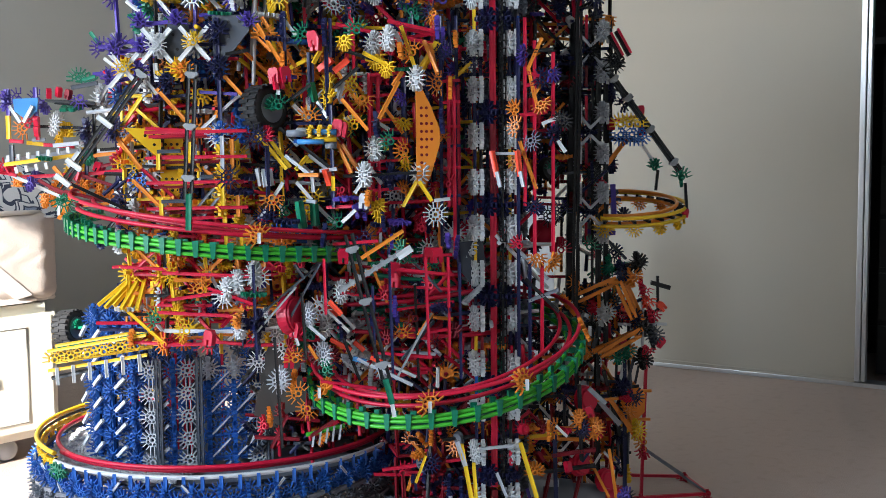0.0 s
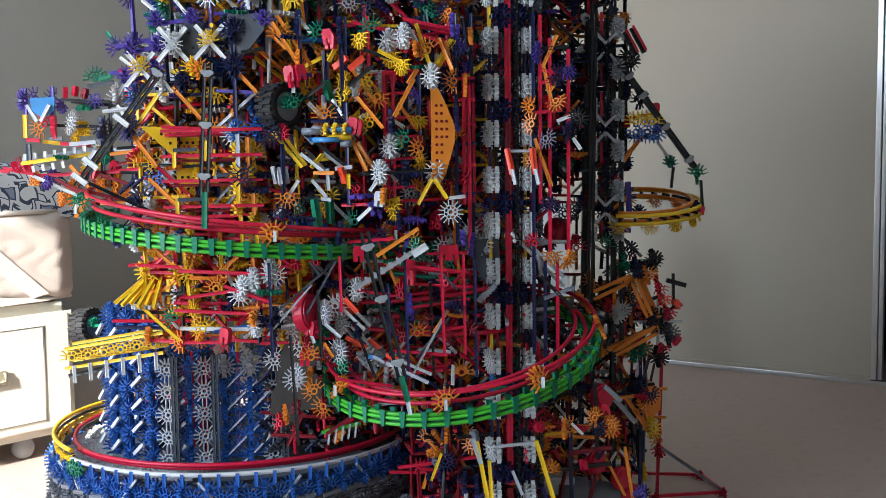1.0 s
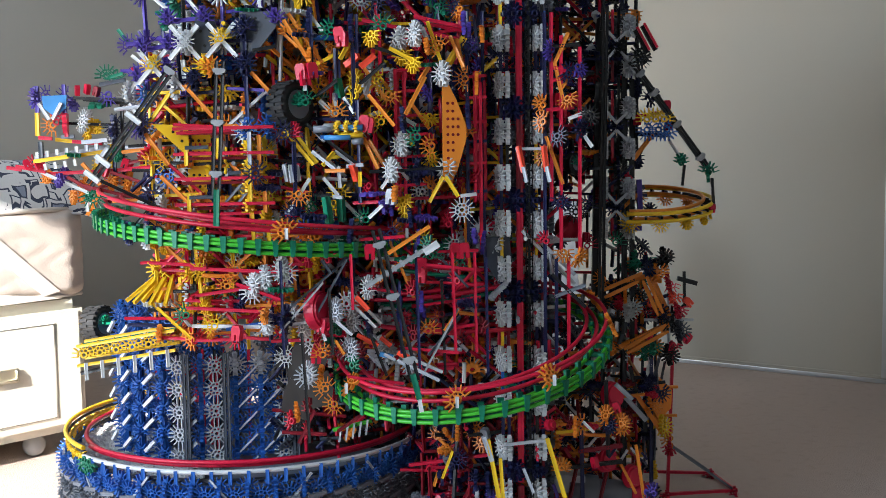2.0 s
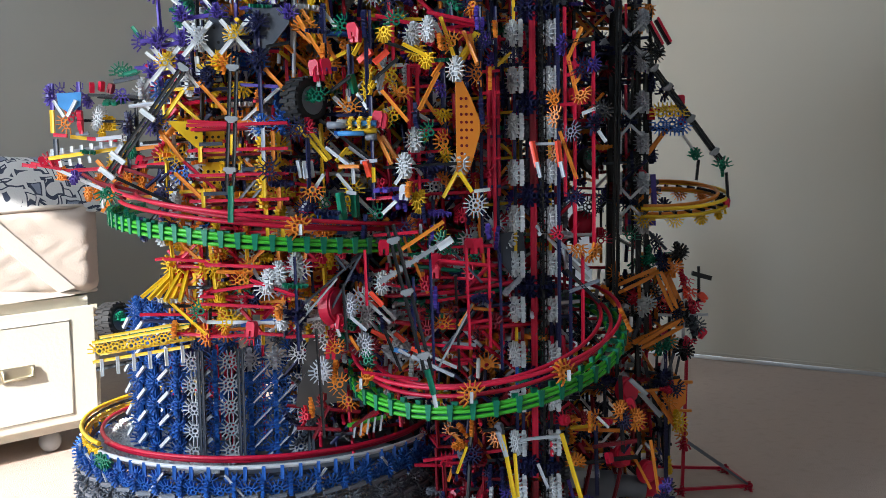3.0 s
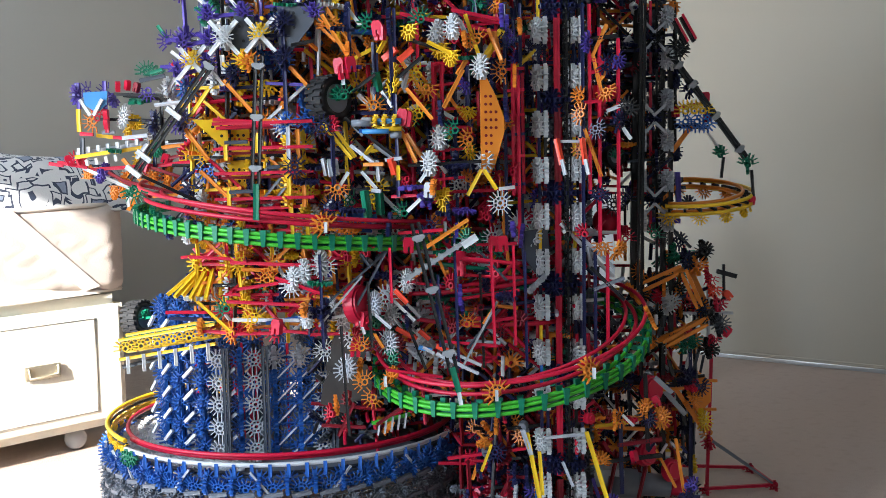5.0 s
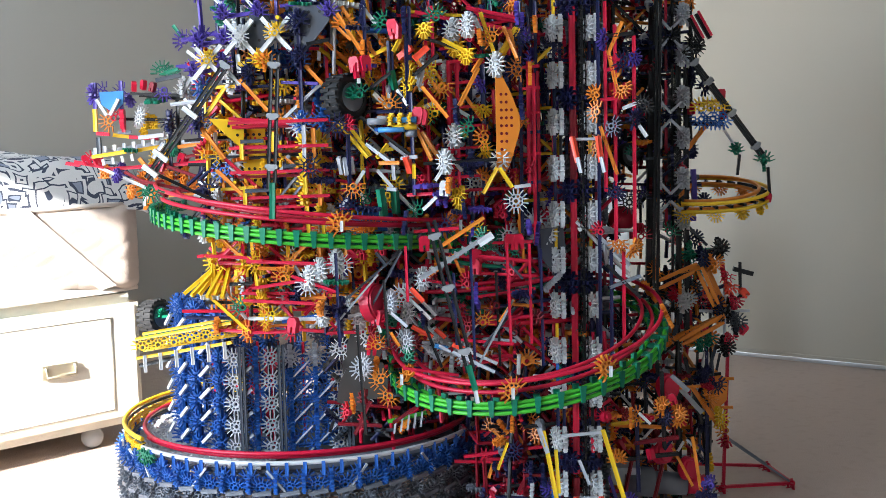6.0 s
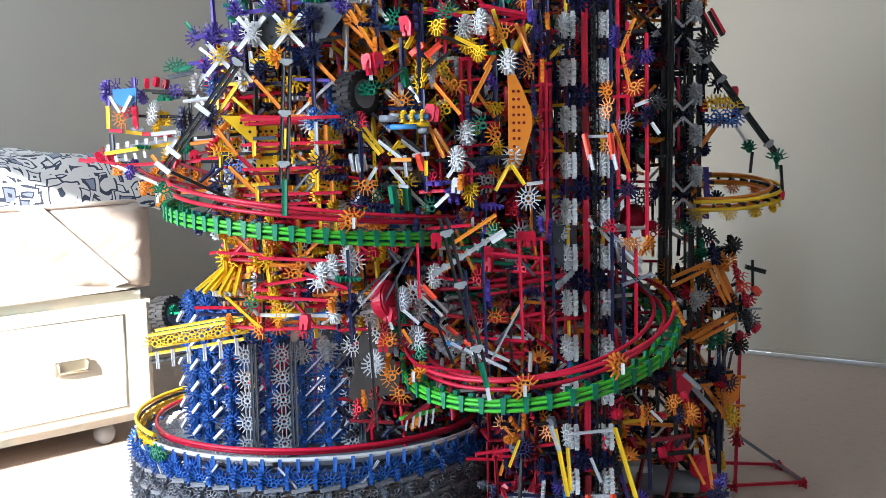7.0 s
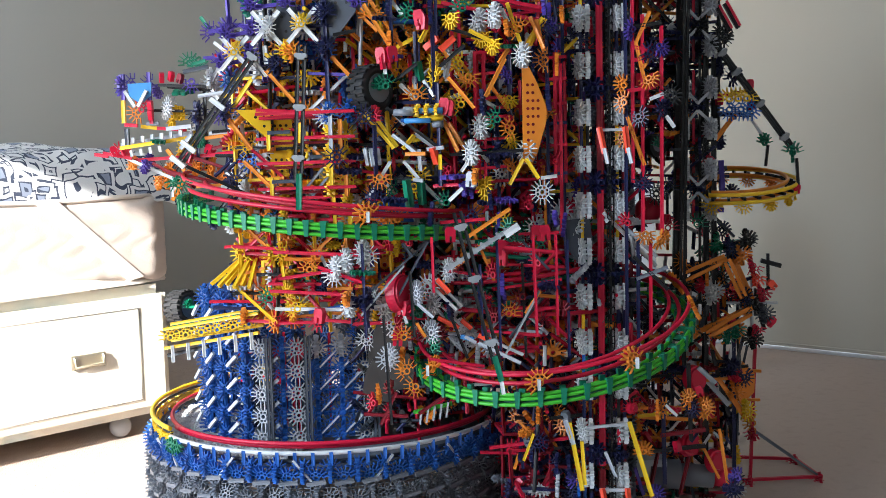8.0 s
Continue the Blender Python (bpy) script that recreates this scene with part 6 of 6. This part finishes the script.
def linkage():
    """Red disc, coral blocks, white links and the brown pierced panels beside the drum."""
    o = Vector((-0.146, 1.600, 0.423))
    t = thing("red_linkage", "red disc with coral blocks and white links", "toy linkage", o)
    rnd = random.Random(65)

    def p(x, y, d=1.66):
        k = d / 1.60
        return Vector(((x - 720) * 0.000845 * k - 0.135 * (k - 1), d - 1.60, (560 - y) * 0.000845 * k - 0.254 * (k - 1)))

    bm = bmesh.new()
    bmesh.ops.create_cone(bm, cap_ends=True, segments=28, radius1=0.032, radius2=0.028, depth=0.020, matrix=pose(0, 0, 0, 82, 0, 62))
    bmesh.ops.bevel(bm, geom=[e for e in bm.edges if len(e.link_faces) == 2 and e.calc_face_angle(0) > 0.8], offset=0.003, segments=2, affect="EDGES")
    d = part("disc", bm, PLASTIC["red"], t)
    d.location = p(712, 520, 1.64)
    # brown plates with a pale star before them
    for x, y, turn in ((690, 605, 12), (700, 665, -8), (672, 680, 20)):
        bm = bmesh.new()
        prism(bm, [(-0.024, 0.030), (0.026, 0.028), (0.030, 0.0), (0.022, -0.030), (-0.022, -0.026), (-0.028, 0.004)], 0.005)
        plate_ob = part("plate", bm, PLASTIC["brown"], t)
        plate_ob.matrix_basis = Matrix.Translation(p(x, y, 1.70)) @ pose(0, 0, 0, 0, turn, 6)
    for turn, c, *places in (("f", "silver", (686, 640), (760, 590)), ("d", "silver", (690, 632), (742, 520), (768, 592), (870, 618)), ("d", "white", (683, 548), (665, 528), (770, 540), (800, 480)), ("f", "orange", (716, 600), (720, 662), (735, 690), (905, 560)), ("v", "orange", (712, 640), (668, 700)),
                             ("d", "red", (722, 560), (705, 585), (730, 430), (880, 490), (960, 470), (660, 720), (690, 740)), ("v", "navy", (892, 540), (650, 560), (800, 548), (855, 520), (940, 480)), ("h", "navy", (645, 530), (760, 470), (980, 510)), ("d", "green", (745, 560), (735, 545), (910, 410), (770, 620), (765, 640)),
                             ("v", "purple", (892, 520), (890, 400), (895, 505)), ("f", "maroon", (860, 540), (820, 480), (960, 580), (930, 530), (745, 600)), ("d", "maroon", (780, 600), (880, 570), (1000, 560), (690, 700))):
        for x, y in places:
            connector(t, c, p(x, y, rnd.uniform(1.61, 1.67)), Vector(TURNS[turn]) + Vector([rnd.uniform(-0.15, 0.15) for _ in range(3)]), rnd.choice((0, 45, 90, 135)), 0.92)
    for c, f, *runs in (("white", 1.15, (755, 495, 812, 552), (766, 488, 822, 546), (690, 598, 722, 590), (712, 540, 722, 575), (660, 545, 690, 540), (855, 600, 930, 635)),
                        ("coral", 1.7, (768, 502, 790, 524), (778, 496, 800, 520), (778, 565, 815, 585), (820, 570, 838, 586), (850, 598, 880, 612)),
                        ("silver", 1.2, (850, 612, 925, 650), (826, 600, 846, 612), (742, 540, 770, 565)),
                        ("pewter", 0.75, (895, 640, 960, 520), (640, 560, 720, 470)),
                        ("red", 1.0, (950, 420, 955, 600), (990, 420, 992, 600), (770, 420, 772, 520), (900, 440, 1000, 452), (880, 470, 1005, 478), (800, 482, 860, 490), (885, 515, 1000, 500), (930, 560, 1010, 545), (860, 590, 960, 600), (760, 640, 860, 655)),
                        ("navy", 1.0, (885, 400, 890, 640), (645, 430, 648, 600), (855, 470, 858, 600), (1010, 430, 1012, 640)),
                        ("black", 1.0, (800, 560, 830, 640), (930, 470, 935, 640), (680, 560, 690, 760), (730, 480, 735, 600)),
                        ("orange", 1.1, (850, 440, 790, 500), (838, 395, 880, 500), (935, 560, 962, 520), (740, 575, 755, 600)), ("sky", 1.6, (818, 600, 842, 606)),
                        ("maroon", 1.2, (740, 740, 800, 700), (670, 760, 700, 700), (640, 740, 720, 745))):
        for x0, y0, x1, y1 in runs:
            d = rnd.uniform(1.60, 1.66)
            rod(t, c, p(x0, y0, d), p(x1, y1, d), f * 0.85)
    # short lime rail with grey hooks, low behind the disc
    rod(t, "lime", p(730, 738, 1.76), p(800, 722, 1.76), 1.2)
    for k in range(5):
        rod(t, "silver", p(745 + 12 * k, 732 - 3 * k, 1.755), p(741 + 12 * k, 760 - 3 * k, 1.755), 0.7)


linkage()
DENSE = DENSE_TOWER
clutter(DENSE, 80, (-0.16, -0.15, 0.62), (0.15, -0.06, 1.06), ("navy", "black", "red", "navy", "orange"), ("navy", "purple", "navy", "red", "green", "orange"), 51)
clutter(DENSE, 80, (-0.15, -0.13, 0.40), (0.15, -0.03, 0.60), ("red", "red", "navy", "black", "grey", "orange"), ("navy", "red", "purple", "white", "green"), 52)
clutter(YELLOW_TOWER, 50, (-0.11, -0.11, 0.42), (0.13, -0.06, 0.62), ("red", "red", "navy", "orange"), ("navy", "yellow", "orange", "purple", "white"), 53)
clutter(BLACK_TOWER, 50, (-0.09, -0.06, 0.62), (0.10, 0.0, 1.06), ("black", "black", "navy", "red", "slate"), ("navy", "black", "purple", "red", "orange"), 54)


def red_frames():
    """Slim red and navy frames that stand between the front of the dense tower and its inside."""
    o = Vector((-0.005, 1.690, 0.729))
    t = thing("rod_scaffold", "slim red and navy rod frames within the tower", "toy frame", o)

    def p(x, y, d=1.69):
        return Vector(((x - 880) * 0.000893, d - 1.69, (200 - y) * 0.000893))

    for x, y0, y1, c in ((846, 95, 340, "red"), (862, 100, 330, "red"), (905, 0, 330, "navy"), (972, 30, 400, "navy"), (985, 100, 330, "red"), (995, 120, 420, "red"), (780, 0, 330, "navy"), (748, 60, 180, "navy"), (820, 0, 90, "red"), (700, 230, 340, "red"), (668, 220, 350, "navy"), (1120, 0, 330, "red"), (1137, 40, 420, "red"), (1170, 60, 420, "red"), (1108, 0, 600, "navy"), (1150, 430, 600, "red"), (1128, 430, 640, "navy")):
        rod(t, c, p(x, y0), p(x, y1), 1.05)
    for y in (98, 135, 178, 212, 250, 300):
        rod(t, "red", p(844, y), p(905, y - 4), 0.95)
        rod(t, "red" if y % 4 else "navy", p(972, y + 12), p(1006, y + 10), 0.95)
        connector(t, ("orange", "navy", "red", "purple", "yellow", "navy")[y % 6], p(905, y, 1.68), (0.5, -1, 0.3), y, 0.8)
    for a, b, c in (((790, 10), (900, 35), "red"), ((890, 30), (960, 45), "red"), ((880, 5), (970, 25), "red"), ((1120, 95), (1165, 105), "red"), ((1122, 118), (1170, 108), "red"), ((1120, 60), (1170, 55), "black"), ((1125, 90), (1150, 35), "orange"), ((1168, 90), (1135, 135), "orange"), ((1125, 85), (1140, 150), "orange"),
                    ((1110, 215), (1140, 300), "orange"), ((1150, 185), (1190, 170), "white"), ((1178, 215), (1192, 235), "white"), ((870, 150), (905, 200), "orange"), ((790, 90), (830, 150), "orange"), ((690, 95), (750, 65), "yellow"), ((1110, 170), (1160, 165), "red"), ((1125, 500), (1180, 480), "grey"), ((1120, 460), (1180, 520), "black")):
        rod(t, c, p(*a), p(*b), 1.15)
    for x, y, c in ((1120, 65, "purple"), (1165, 95, "purple"), (1105, 160, "orange"), (1105, 190, "orange"), (1150, 105, "navy"), (1170, 205, "navy"), (1130, 215, "navy"), (1105, 250, "orange"), (1148, 150, "orange"), (1185, 180, "black"), (1135, 330, "navy"), (1110, 400, "red"), (1140, 420, "orange"), (1165, 430, "orange"), (985, 60, "purple"), (968, 210, "orange"), (985, 290, "red")):
        connector(t, c, p(x, y, 1.685), (0.7 * math.sin(x), -1, 0.5 * math.cos(y)), x * 3, 0.85)
    for x, y in ((1132, 150), (1158, 150), (1140, 170)):
        hinge(t, "red", p(x, y, 1.70), (0, 0, 20), 1.0)


red_frames()
